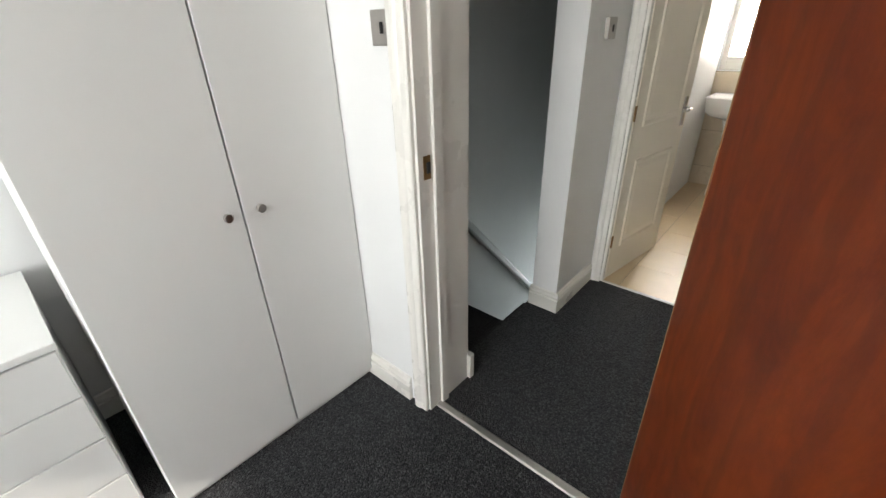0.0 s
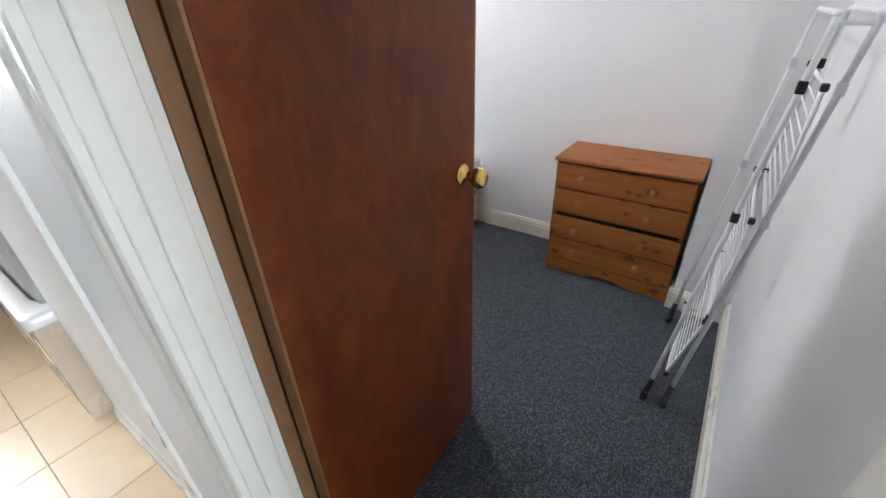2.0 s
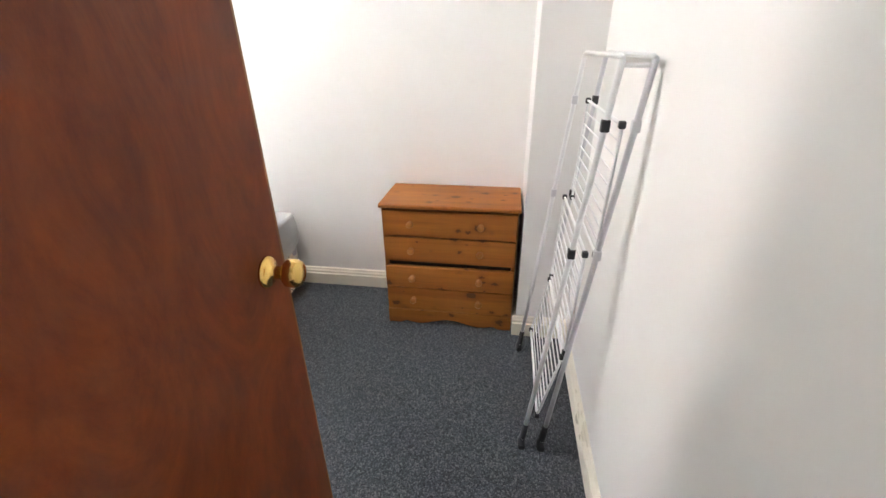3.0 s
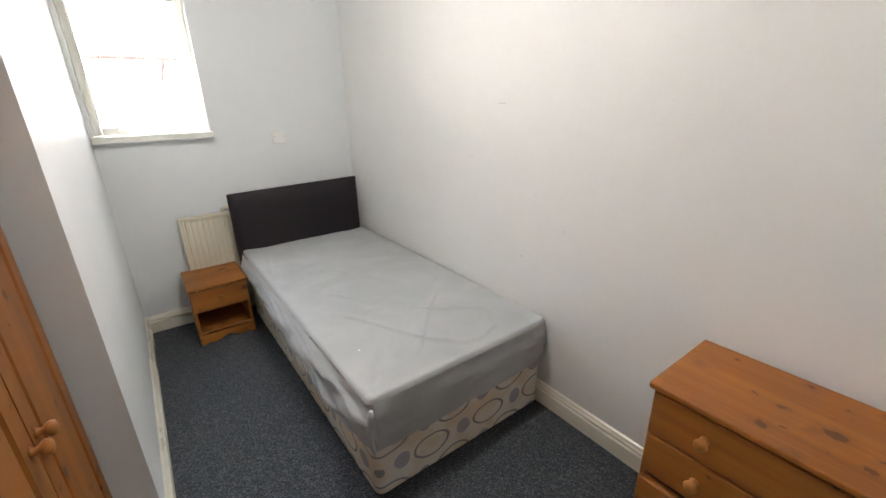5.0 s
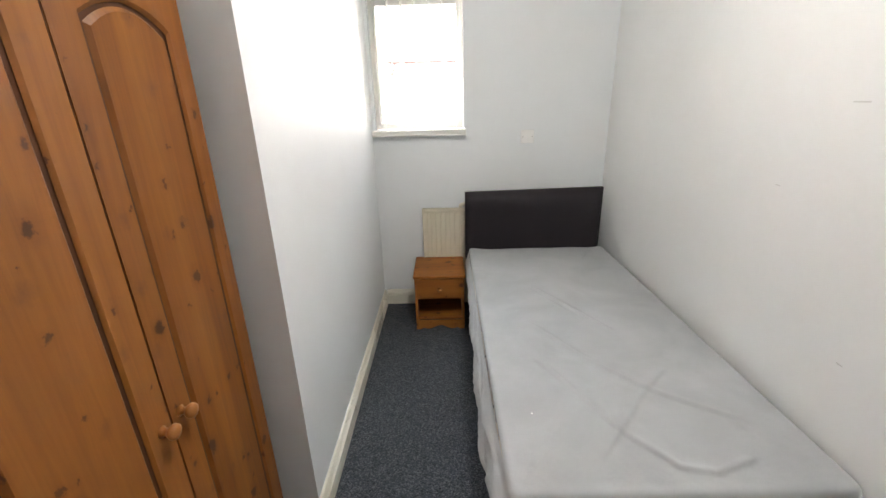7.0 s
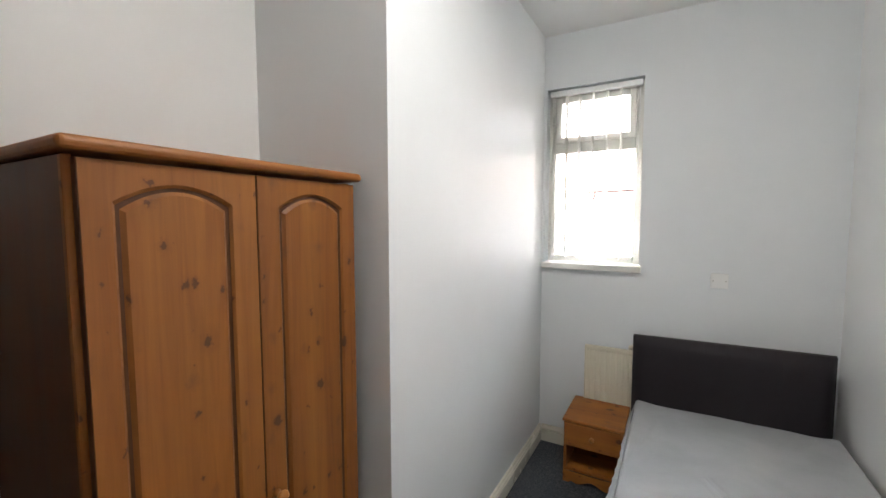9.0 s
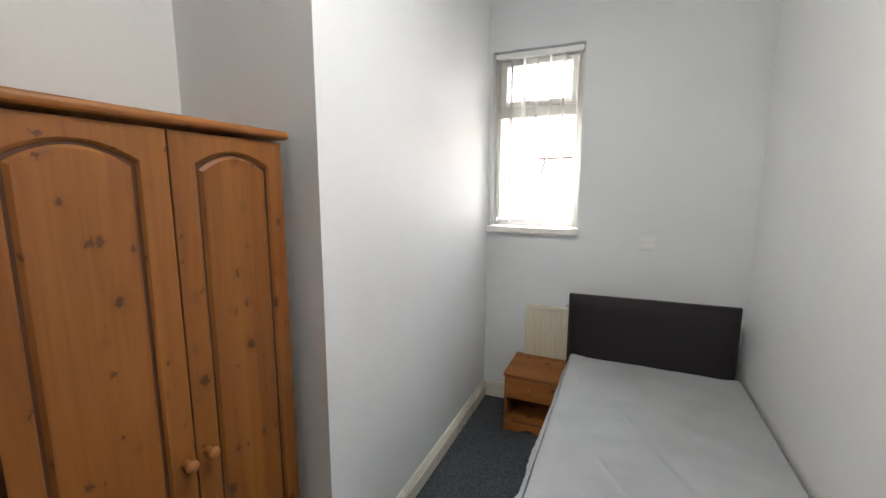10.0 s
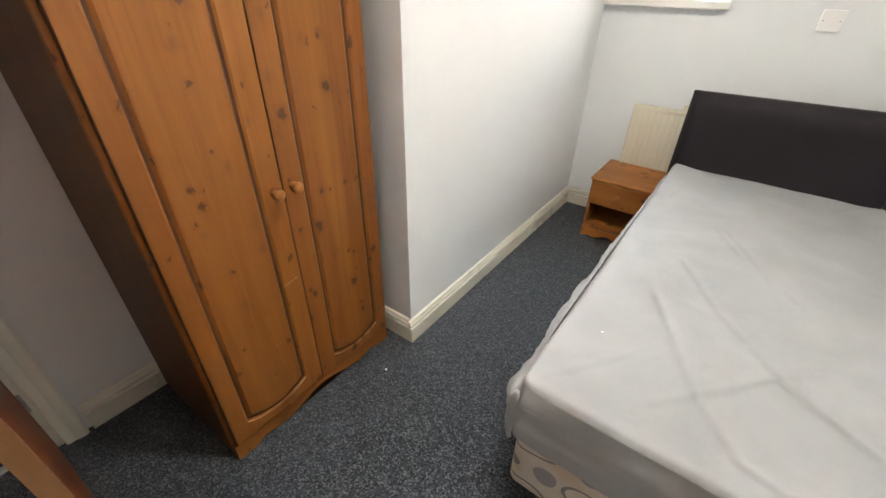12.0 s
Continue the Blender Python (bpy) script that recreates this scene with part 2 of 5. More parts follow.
# Taken for the landing's carpet; the bedroom's bluish light is put into its colour.
M_CARPET_BED = carpet("carpet tinted by bedroom light", (0.026, 0.030, 0.037), (0.064, 0.072, 0.085), (0.15, 0.16, 0.175))
M_STAIR = carpet("darker stair carpet", (0.008, 0.008, 0.009), (0.018, 0.018, 0.02), (0.035, 0.035, 0.036))
M_PINE = pine("pine upright grain", 2, 1.04, large=1.12)
M_PINE_Y = pine("pine level grain", 1, 1.12, large=1.5)
M_PINE_X = pine("pine level grain across", 0, 1.12, large=1.4)
# Darker copy of the pine: the wardrobe side's shade is put into its colour.
M_PINE_SHADED = pine("shaded pine side", 2, 0.36, False)
M_GROOVE = paint("dark red groove and edge", (0.105, 0.034, 0.009), 0.5, 0.2, 0.05)
M_KNOB = paint("turned pine", (0.4, 0.16, 0.038), 0.4, 0.12, 0.05)
M_SCUFF = paint("grey wall scuff", (0.68, 0.67, 0.65), 0.6, 0.1, 0.05)
M_WORN_HIGHLIGHT = paint("pale wear and painted highlight", (0.62, 0.52, 0.38), 0.6, 0.1, 0.05)
M_LIP = paint("bare tan wood edge", (0.25, 0.125, 0.05), 0.55, 0.22, 0.1)
M_DOOR = mahogany("mahogany stain", 0.92, 0.78)
M_DOOR_RED = mahogany("deep red mahogany varnish", 0.8, 0.62, 0.4)
M_SHEET = cloth("grey fitted sheet", (0.39, 0.398, 0.405))
M_DIVAN = ticking("ring printed divan cover")
M_LEATHER = material("dark faux leather", (0.018, 0.0135, 0.0175), 0.6)
M_LEATHER.node_tree.nodes["Principled BSDF"].inputs["Specular IOR Level"].default_value = 0.3
_n = Nodes(M_LEATHER)
_n.bump(_n.noise(_n.coords(), 420, 3), 0.25, 0.001)
M_RAD = paint("cream radiator enamel", (0.75, 0.7, 0.56), 0.3, 0.03, 0.03)
M_PLASTIC = material("white plastic", (0.86, 0.86, 0.85), 0.35)
M_STAIN = paint("tan tobacco stain", (0.75, 0.7, 0.58), 0.4, 0.1)
M_UPVC = paint("white window plastic", (0.75, 0.74, 0.7), 0.3, 0.02, 0.02)
M_BLIND = cloth("white blind fabric", (0.7, 0.69, 0.66), 0.8)
_n = Nodes(M_BLIND)
_t, _m = _n.add("BsdfTranslucent"), _n.add("MixShader")
_t.inputs["Color"].default_value = (0.86, 0.85, 0.81, 1)
_m.inputs[0].default_value = 0.72
_n.link(_n.b.outputs[0], _m.inputs[1])
_n.link(_t.outputs[0], _m.inputs[2])
_n.link(_m.outputs[0], _n.t.nodes["Material Output"].inputs["Surface"])
M_CHROME = material("chrome", (0.75, 0.75, 0.76), 0.12, 1.0)
M_STEEL = material("brushed steel", (0.5, 0.48, 0.45), 0.38, 1.0)
M_BRASS = material("polished brass", (0.75, 0.5, 0.16), 0.18, 1.0)
M_OLDBRASS = material("tarnished brass", (0.26, 0.15, 0.06), 0.45, 1.0)
M_ALU = material("aluminium strip", (0.62, 0.61, 0.58), 0.35, 1.0)
M_DARK = material("near-black plastic and gap shade", (0.012, 0.011, 0.01), 0.6)
M_TUBE = material("white coated tube", (0.78, 0.79, 0.8), 0.3)
M_TUBEGREY = material("silver coated tube", (0.6, 0.61, 0.64), 0.3, 0.2)
M_BLACK = material("black plastic", (0.014, 0.015, 0.02), 0.4)
M_CERAMIC = material("white ceramic", (0.84, 0.83, 0.81), 0.08)
M_ACRYLIC = material("white acrylic", (0.82, 0.8, 0.77), 0.16)
M_FLOORTILE = tile_stone("cream floor tile", (0.72, 0.56, 0.36), 0.32)
M_WALLTILE = tile_stone("beige wall tile", (0.66, 0.56, 0.43), 0.25)
M_GROUT = paint("grey brown grout", (0.34, 0.27, 0.18), 0.8)
M_CURTAIN = cloth("white shower curtain", (0.74, 0.72, 0.7), 0.6)
M_GLASS = material("window glass", (1, 1, 1), 0.02)
M_GLASS.node_tree.nodes["Principled BSDF"].inputs["Transmission Weight"].default_value = 1.0
M_GLASS.node_tree.nodes["Principled BSDF"].inputs["IOR"].default_value = 1.02
M_RAIL = paint("grey painted handrail", (0.36, 0.36, 0.35), 0.35)

# ---- mesh helpers ----


def box(bm, x0, x1, y0, y1, z0, z1, bevel=0.0, seg=1):
    """A box into bm, its edges bevelled."""
    vs = [bm.verts.new(p) for p in ((x0, y0, z0), (x1, y0, z0), (x1, y1, z0), (x0, y1, z0), (x0, y0, z1), (x1, y0, z1), (x1, y1, z1), (x0, y1, z1))]
    fs = [bm.faces.new([vs[i] for i in f]) for f in ((3, 2, 1, 0), (4, 5, 6, 7), (0, 1, 5, 4), (1, 2, 6, 5), (2, 3, 7, 6), (3, 0, 4, 7))]
    if bevel:
        edges = {e for f in fs for e in f.edges}
        bmesh.ops.bevel(bm, geom=list(edges), offset=bevel, segments=seg, affect="EDGES", profile=0.5)
    return bm


def boxes(*specs, bevel=0.0, seg=1):
    bm = bmesh.new()
    for s in specs:
        box(bm, *s, bevel=bevel, seg=seg)
    return bm


def tube(points, r, sides=10, bm=None, closed=False):
    """A round bar along points."""
    bm = bm or bmesh.new()
    pts = [Vector(p) for p in points]
    rings = []
    up = None
    for i, p in enumerate(pts):
        a, b = pts[max(i - 1, 0)], pts[min(i + 1, len(pts) - 1)]
        d = (b - a).normalized()
        if up is None:
            up = d.orthogonal().normalized()
        up = (up - d * up.dot(d)).normalized()
        side = d.cross(up)
        rr = r[i] if isinstance(r, (list, tuple)) else r
        rings.append([bm.verts.new(p + rr * (math.cos(k * math.tau / sides) * up + math.sin(k * math.tau / sides) * side)) for k in range(sides)])
    for ra, rb in zip(rings, rings[1:]):
        for k in range(sides):
            f = bm.faces.new((ra[k], ra[(k + 1) % sides], rb[(k + 1) % sides], rb[k]))
            f.smooth = True
    bm.faces.new(list(reversed(rings[0])))
    bm.faces.new(rings[-1])
    return bm


def lathe(profile, origin, axis=(0, 0, 1), sides=24, bm=None):
    """A turned solid: profile of (along, radius)."""
    bm = bm or bmesh.new()
    q = Vector((0, 0, 1)).rotation_difference(Vector(axis)).to_matrix()
    o = Vector(origin)
    rings = [[bm.verts.new(o + q @ Vector((max(r, 1e-4) * math.cos(k * math.tau / sides), max(r, 1e-4) * math.sin(k * math.tau / sides), h))) for k in range(sides)] for h, r in profile]
    for ra, rb in zip(rings, rings[1:]):
        for k in range(sides):
            f = bm.faces.new((ra[k], ra[(k + 1) % sides], rb[(k + 1) % sides], rb[k]))
            f.smooth = True
    bm.faces.new(list(reversed(rings[0])))
    bm.faces.new(rings[-1])
    return bm


def sweep(profile, a, b, out, up, bm=None):
    """A moulding: profile of (out, up) from point a to point b."""
    bm = bm or bmesh.new()
    out, up = Vector(out), Vector(up)
    ends = [[bm.verts.new(Vector(p) + out * o + up * u) for o, u in profile] for p in (a, b)]
    n = len(profile)
    for k in range(n):
        bm.faces.new((ends[0][k], ends[0][(k + 1) % n], ends[1][(k + 1) % n], ends[1][k]))
    bm.faces.new(list(reversed(ends[0])))
    bm.faces.new(ends[1])
    return bm


def extrude_outline(outline, plane, d0, d1, bm=None):
    """A flat outline of (u, v) made solid between d0 and d1 along the axis left over from plane ('xz', 'yz' or 'xy')."""
    bm = bm or bmesh.new()
    put = {"xz": lambda u, v, d: (u, d, v), "yz": lambda u, v, d: (d, u, v), "xy": lambda u, v, d: (u, v, d)}[plane]
    lo = [bm.verts.new(put(u, v, d0)) for u, v in outline]
    hi = [bm.verts.new(put(u, v, d1)) for u, v in outline]
    n = len(outline)
    for k in range(n):
        bm.faces.new((lo[k], lo[(k + 1) % n], hi[(k + 1) % n], hi[k]))
    bm.faces.new(list(reversed(lo)))
    bm.faces.new(hi)
    return bm


def mesh_of(name, bm, mat):
    bmesh.ops.recalc_face_normals(bm, faces=bm.faces)
    me = bpy.data.meshes.new(name)
    bm.to_mesh(me)
    bm.free()
    me.materials.append(mat)
    return me


def solid(name, bm, mat, label, category="", kind="", group=""):
    """One top-level mesh."""
    return tagged(new(name, mesh_of(name, bm, mat)), label, category, group, kind)


def part(name, bm, mat, parent, label=""):
    ob = new(name, mesh_of(name, bm, mat))
    ob.parent = parent
    return tagged(ob, label)


def thing(name, x, y, z, label, category, group=""):
    """An empty at the base of a thing; its parts are built in world metres and keep their place."""
    ob = new(name)
    ob.empty_display_size = 0.1
    ob.matrix_world = pose(x, y, z)
    return tagged(ob, label, category, group)


def belongs(parent, *obs):
    """Puts parts that were built in world metres under their thing."""
    bpy.context.view_layer.update()
    for o in obs:
        o.parent = parent
        o.matrix_parent_inverse = parent.matrix_world.inverted()


def world_part(name, bm, mat, parent, label=""):
    ob = part(name, bm, mat, None, label)
    ob.parent = parent
    top = parent
    while top.parent:
        top = top.parent
    if parent is top:
        ob.matrix_parent_inverse = Matrix.Translation(-top.location)
    return ob

# ---- structure ----
H = 2.82            # ceiling
YW = 4.83           # window wall
XR = 2.63           # long wall by the bed
XP0, XP1 = 0.30, 0.41  # partition between landing and bedroom
DH = 2.03           # door openings


def wall(name, label, mat, *specs):
    return solid(name, boxes(*specs), mat, label, "wall", "structure")


# The low opening in the stair bay is added for the unseen hall lamp.
wall("wall_north", "white painted outside wall with two windows", M_SATIN,
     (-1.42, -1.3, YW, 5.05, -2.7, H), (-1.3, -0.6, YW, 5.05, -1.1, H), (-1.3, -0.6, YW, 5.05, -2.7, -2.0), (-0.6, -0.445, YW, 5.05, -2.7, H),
     (-0.445, -0.235, YW, 5.05, -2.7, 1.05), (-0.445, -0.235, YW, 5.05, 2.3, H), (-0.235, 1.06, YW, 5.05, -0.1, H),
     (1.06, 1.66, YW, 5.05, -0.1, 1.27), (1.06, 1.66, YW, 5.05, 2.47, H), (1.66, 2.75, YW, 5.05, -0.1, H))
wall("wall_east", "plain white wall beside the bed", M_WALL, (XR, 2.75, 1.0, YW, -0.1, H))
wall("wall_boxing", "white boxed-in pipe corner", M_WALL, (2.255, XR, 1.13, 1.385, 0, H))
wall("wall_south", "white wall between front room, landing and bedroom", M_WALL,
     (-1.55, -0.548, 1.0, 1.24, -2.7, H), (-0.548, 0.29, 1.0, 1.19, DH, H), (0.29, XR, 1.0, 1.13, -0.1, H), (0.29, XP1, 1.13, 1.2, 0, H))
wall("wall_partition", "white partition with a doorway to the bedroom", M_WALL,
     (XP0, XP1, 1.2, 1.95, DH, H), (XP0, XP1, 1.95, 3.05, 0, H))
wall("wall_pier", "white satin wall of the bed alcove", M_SATIN, (XP0, 1.04, 3.05, 3.15, 0, H), (0.94, 1.04, 3.15, YW, 0, H))
wall("wall_stair_pier", "white wall between stairs and bathroom", M_WALL, (-0.6, -0.455, 1.95, YW, -2.7, H))
wall("wall_bathroom_door", "white wall above the bathroom door", M_WALL, (-0.455, -0.375, 2.42, 2.52, 0, H), (-0.375, XP0, 2.42, 2.52, DH, H))
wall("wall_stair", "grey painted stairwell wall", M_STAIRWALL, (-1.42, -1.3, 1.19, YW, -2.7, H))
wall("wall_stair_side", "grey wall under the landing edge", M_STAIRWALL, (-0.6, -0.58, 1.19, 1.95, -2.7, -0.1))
# Added slab, out of view: casts the shade edge on the stairwell wall.
wall("hall_light_slab", "unseen slab added over the lower stairs to cut off the hall light", M_STAIRWALL, (-1.3, -0.6, 4.0, YW, -0.35, 0.0))
wall("wall_front_west", "white front room wall", M_WALL, (-1.65, -1.55, -2.2, 1.19, 0, H))
wall("wall_front_east", "white front room wall", M_WALL, (1.5, 1.6, -2.2, 1.0, 0, H))
wall("wall_front_south", "white front room wall with a window", M_WALL, (-1.55, -0.9, -2.2, -2.05, 0, H), (0.7, 1.5, -2.2, -2.05, 0, H), (-0.9, 0.7, -2.2, -2.05, 0, 0.85), (-0.9, 0.7, -2.2, -2.05, 2.25, H))
solid("ceiling", boxes((-1.65, 2.75, -2.2, 5.05, H, H + 0.1)), M_CEIL, "plain white ceiling", "ceiling", "structure")

solid("floor_front_room", boxes((-1.55, 1.5, -2.2, 1.06, -0.1, 0)), M_CARPET, "charcoal carpet of the front room", "floor", "structure")
solid("floor_landing", boxes((-0.62, 0.365, 1.06, 1.95, -0.1, 0), (-0.455, 0.365, 1.95, 2.43, -0.1, 0), bevel=0.0), M_CARPET, "charcoal landing carpet", "floor", "structure")
solid("floor_bedroom", boxes((0.365, XR, 1.06, YW, -0.1, 0)), M_CARPET_BED, "bedroom carpet, blue grey from light put into its colour", "floor", "structure")
floor_bath = solid("floor_bathroom", boxes((-0.455, 0.94, 2.43, YW, -0.1, -0.006)), M_GROUT, "cream tiled bathroom floor", "floor", "structure")

# ---- mouldings ----
SKIRT = [(0, 0), (0.019, 0), (0.019, 0.074), (0.010, 0.078), (0.010, 0.084), (0.017, 0.087), (0.017, 0.094), (0.011, 0.102), (0.008, 0.112), (0, 0.117)]


def skirting(a, b, out, mat=M_CREAM):
    return solid("baseboard", sweep(SKIRT, (*a, 0.0), (*b, 0.0), (*out, 0), (0, 0, 1)), mat, "moulded cream skirting board along the wall", "skirting", "structure")


skirting((0.41, 1.13), (2.255, 1.13), (0, 1))
skirting((2.255, 1.149), (2.255, 1.404), (-1, 0))
skirting((2.255, 1.385), (XR, 1.385), (0, 1))
skirting((XR, 1.404), (XR, YW), (-1, 0))
skirting((1.059, YW), (2.611, YW), (0, -1))
skirting((1.04, 3.031), (1.04, YW), (1, 0))
skirting((0.43, 3.05), (1.04, 3.05), (0, -1))
skirting((0.41, 2.03), (0.41, 3.05), (1, 0))
skirting((-0.61, 1.95), (-0.436, 1.95), (0, -1), M_GLOSS)
skirting((-0.455, 1.95), (-0.455, 2.405), (1, 0), M_GLOSS)
skirting((XP0, 2.0), (XP0, 2.405), (-1, 0), M_GLOSS)
skirting((-0.88, 1.0), (-0.625, 1.0), (0, -1), M_GLOSS)
skirting((-1.55, -2.05), (-1.55, 0.981), (1, 0), M_GLOSS)
skirting((-1.55, 1.0), (-0.88, 1.0), (0, -1), M_GLOSS)
solid("plinth_block", boxes((-0.6, -0.502, 1.242, 1.272, 0, 0.13), bevel=0.004, seg=2), M_GLOSS, "white plinth block at the foot of the door frame", "plinth", "structure")
skirting((XP0, 2.52), (XP0, 3.05), (-1, 0), M_GLOSS)

ARCH = [(0, 0), (0.012, 0), (0.016, 0.006), (0.016, 0.028), (0.019, 0.034), (0.022, 0.044), (0.022, 0.058), (0.016, 0.066), (0, 0.066)]


def architrave(x, y, along, out, width=0.066, z1=DH, mat=M_GLOSS):
    """One upright moulding on a door frame: along is the way from the opening outwards."""
    s = width / 0.066
    prof = [(o, u * s) for o, u in ARCH]
    return sweep(prof, (x, y, 0), (x, y, z1), (*out, 0), (*along, 0))


def door_frame(name, label, parts):
    ob = tagged(new(name), label, "door frame", "", "structure")
    for nm, bm, mat in parts:
        world_part(nm, bm, mat, ob)
    return ob


# front room doorway, in the wall at y 1.0 to 1.19
door_frame("door_frame_1", "white gloss door frame of the front room", [
    ("jamb", boxes((-0.548, -0.518, 0.998, 1.242, 0, DH), bevel=0.002), M_GLOSS),
    ("jamb", boxes((0.262, 0.29, 0.998, 1.192, 0, DH), bevel=0.002), M_GLOSS),
    ("head", boxes((-0.518, 0.262, 0.998, 1.192, DH - 0.03, DH)), M_GLOSS),
    ("door_stop", boxes((-0.518, -0.505, 1.06, 1.1, 0, DH - 0.03), bevel=0.002), M_GLOSS),
    ("door_stop", boxes((0.249, 0.262, 1.06, 1.1, 0, DH - 0.03), bevel=0.002), M_GLOSS),
    ("stain", lathe([(0, 0.0075), (0.0006, 0.0075)], (0.249, 1.083, 1.195), (-1, 0, 0), 18), M_STAIN),
    ("architrave", architrave(-0.528, 0.998, (-1, 0), (0, -1)), M_GLOSS),
    ("architrave", architrave(0.272, 0.998, (1, 0), (0, -1)), M_GLOSS),
    ("architrave", architrave(-0.524, 1.242, (-1, 0), (0, 1), 0.06), M_GLOSS),
])
# bedroom doorway, in the partition
door_frame("door_frame_2", "cream gloss door frame of the bedroom", [
    ("jamb", boxes((XP0 - 0.002, XP1 + 0.002, 1.93, 1.96, 0, DH), bevel=0.002), M_FRAME),
    ("jamb", boxes((XP0 - 0.002, XP1 + 0.002, 1.2, 1.243, 0, DH), bevel=0.002), M_FRAME),
    ("rebate", boxes((0.385, XP1 + 0.004, 1.924, 1.93, 0, DH - 0.03), bevel=0.001), M_LIP),
    ("head", boxes((XP0 - 0.002, XP1 + 0.002, 1.243, 1.93, DH - 0.03, DH)), M_FRAME),
    ("door_stop", boxes((0.325, 0.365, 1.918, 1.93, 0, DH - 0.03), bevel=0.002), M_FRAME),
    ("door_stop", boxes((0.325, 0.365, 1.243, 1.255, 0, DH - 0.03), bevel=0.002), M_FRAME),
    ("stain", lathe([(0, 0.009), (0.0006, 0.009)], (0.347, 1.918, 1.036), (0, -1, 0), 18), M_STAIN),
    ("architrave", architrave(XP0 - 0.002, 1.938, (0, 1), (-1, 0)), M_FRAME),
    ("architrave", architrave(XP1 + 0.002, 1.95, (0, 1), (1, 0)), M_CREAM),
    ("architrave", architrave(XP0 - 0.002, 1.239, (0, -1), (-1, 0), 0.07), M_FRAME),
])
# bathroom doorway
door_frame("door_frame_3", "white gloss door frame of the bathroom", [
    ("jamb", boxes((-0.397, -0.37, 2.415, 2.525, 0, DH), bevel=0.002), M_GLOSS),
    ("jamb", boxes((0.288, 0.312, 2.415, 2.525, 0, DH), bevel=0.002), M_GLOSS),
    ("head", boxes((-0.37, 0.288, 2.415, 2.525, DH - 0.03, DH)), M_GLOSS),
    ("architrave", architrave(-0.385, 2.415, (-1, 0), (0, -1), 0.06), M_GLOSS),
])


def threshold(a, b, width, mat, label):
    """A low strip over a carpet joint, with screws."""
    a, b = Vector((*a, 0)), Vector((*b, 0))
    d = (b - a).normalized()
    side = d.cross(Vector((0, 0, 1)))
    prof = [(-width / 2, 0.0), (-width / 2, 0.003), (-width / 2 + 0.006, 0.007), (width / 2 - 0.006, 0.007), (width / 2, 0.003), (width / 2, 0.0)]
    ob = tagged(new("threshold_strip", mesh_of("threshold_strip", sweep(prof, a, b, side, (0, 0, 1)), mat)), label, "threshold", "", "structure")
    n = max(2, int((b - a).length / 0.2))
    for i in range(n):
        p = a.lerp(b, (i + 0.5) / n)
        part("screw", lathe([(0.0065, 0.004), (0.0078, 0.0035), (0.0082, 0.001)], p, sides=10), M_STEEL, ob)
    return ob


threshold((-0.518, 1.05), (0.262, 1.05), 0.036, M_ALU, "dull aluminium carpet strip in the doorway")
threshold((0.365, 1.225), (0.365, 1.93), 0.03, M_ALU, "dull aluminium carpet strip in the doorway")
threshold((-0.37, 2.424), (0.288, 2.424), 0.02, M_GLOSS, "pale strip between carpet and tiles")

# ---- stairs ----
stairs = tagged(new("stairs"), "steep stairs going down, carpet darker than the landing", "stairs", "", "structure")
RISE, GOING, Y0 = 0.2217, 0.2192, 1.90
for i in range(11):
    y0 = 1.19 if i == 0 else Y0 + (i - 1) * GOING - 0.0
    y1 = Y0 + i * GOING
    z = -0.196 - i * RISE
    if z < -2.6:
        break
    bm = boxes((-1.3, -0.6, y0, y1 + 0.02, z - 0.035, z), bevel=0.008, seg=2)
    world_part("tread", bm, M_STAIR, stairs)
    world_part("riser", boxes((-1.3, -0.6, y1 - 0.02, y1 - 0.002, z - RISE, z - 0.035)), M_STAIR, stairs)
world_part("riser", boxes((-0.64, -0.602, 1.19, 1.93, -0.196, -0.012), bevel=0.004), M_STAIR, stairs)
SL = RISE / GOING
string = extrude_outline([(1.19, -0.2), (1.19, -0.07), (1.8, -0.07), (Y0 + 0.02, -0.13), (4.0, -0.13 - (4.0 - Y0 - 0.02) * SL), (4.0, -0.4 - (4.0 - Y0) * SL), (Y0, -0.4)], "yz", -1.3, -1.282)
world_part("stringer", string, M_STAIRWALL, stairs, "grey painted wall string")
solid("floor_hall", boxes((-1.3, -0.6, 1.19, YW, -2.7, -2.6)), M_CARPET, "dark hall floor below the stairs", "floor", "structure")
rail = thing("handrail", -1.27, 1.4, 0.9, "grey painted wooden handrail on the stairwell wall", "handrail")
world_part("rail", sweep([(-0.02, -0.03), (0.012, -0.03), (0.022, -0.015), (0.022, 0.015), (0.012, 0.03), (-0.02, 0.03)], (-1.262, 1.25, 1.19), (-1.262, 3.9, -1.513), (1, 0, 0), (0, 0.714, 0.7)), M_RAIL, rail)
for y in (1.5, 2.4, 3.3):
    z = 1.19 - (y - 1.25) * 1.02
    world_part("bracket", boxes((-1.3, -1.28, y - 0.02, y + 0.02, z - 0.03, z + 0.02), bevel=0.002), M_RAIL, rail)

# ---- outside ----


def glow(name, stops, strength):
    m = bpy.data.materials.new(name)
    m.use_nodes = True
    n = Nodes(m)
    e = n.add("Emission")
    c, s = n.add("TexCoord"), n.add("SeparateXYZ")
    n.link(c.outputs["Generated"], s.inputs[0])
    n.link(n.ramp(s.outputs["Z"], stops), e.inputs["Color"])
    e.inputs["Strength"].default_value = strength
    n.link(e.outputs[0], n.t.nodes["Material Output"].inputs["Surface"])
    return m


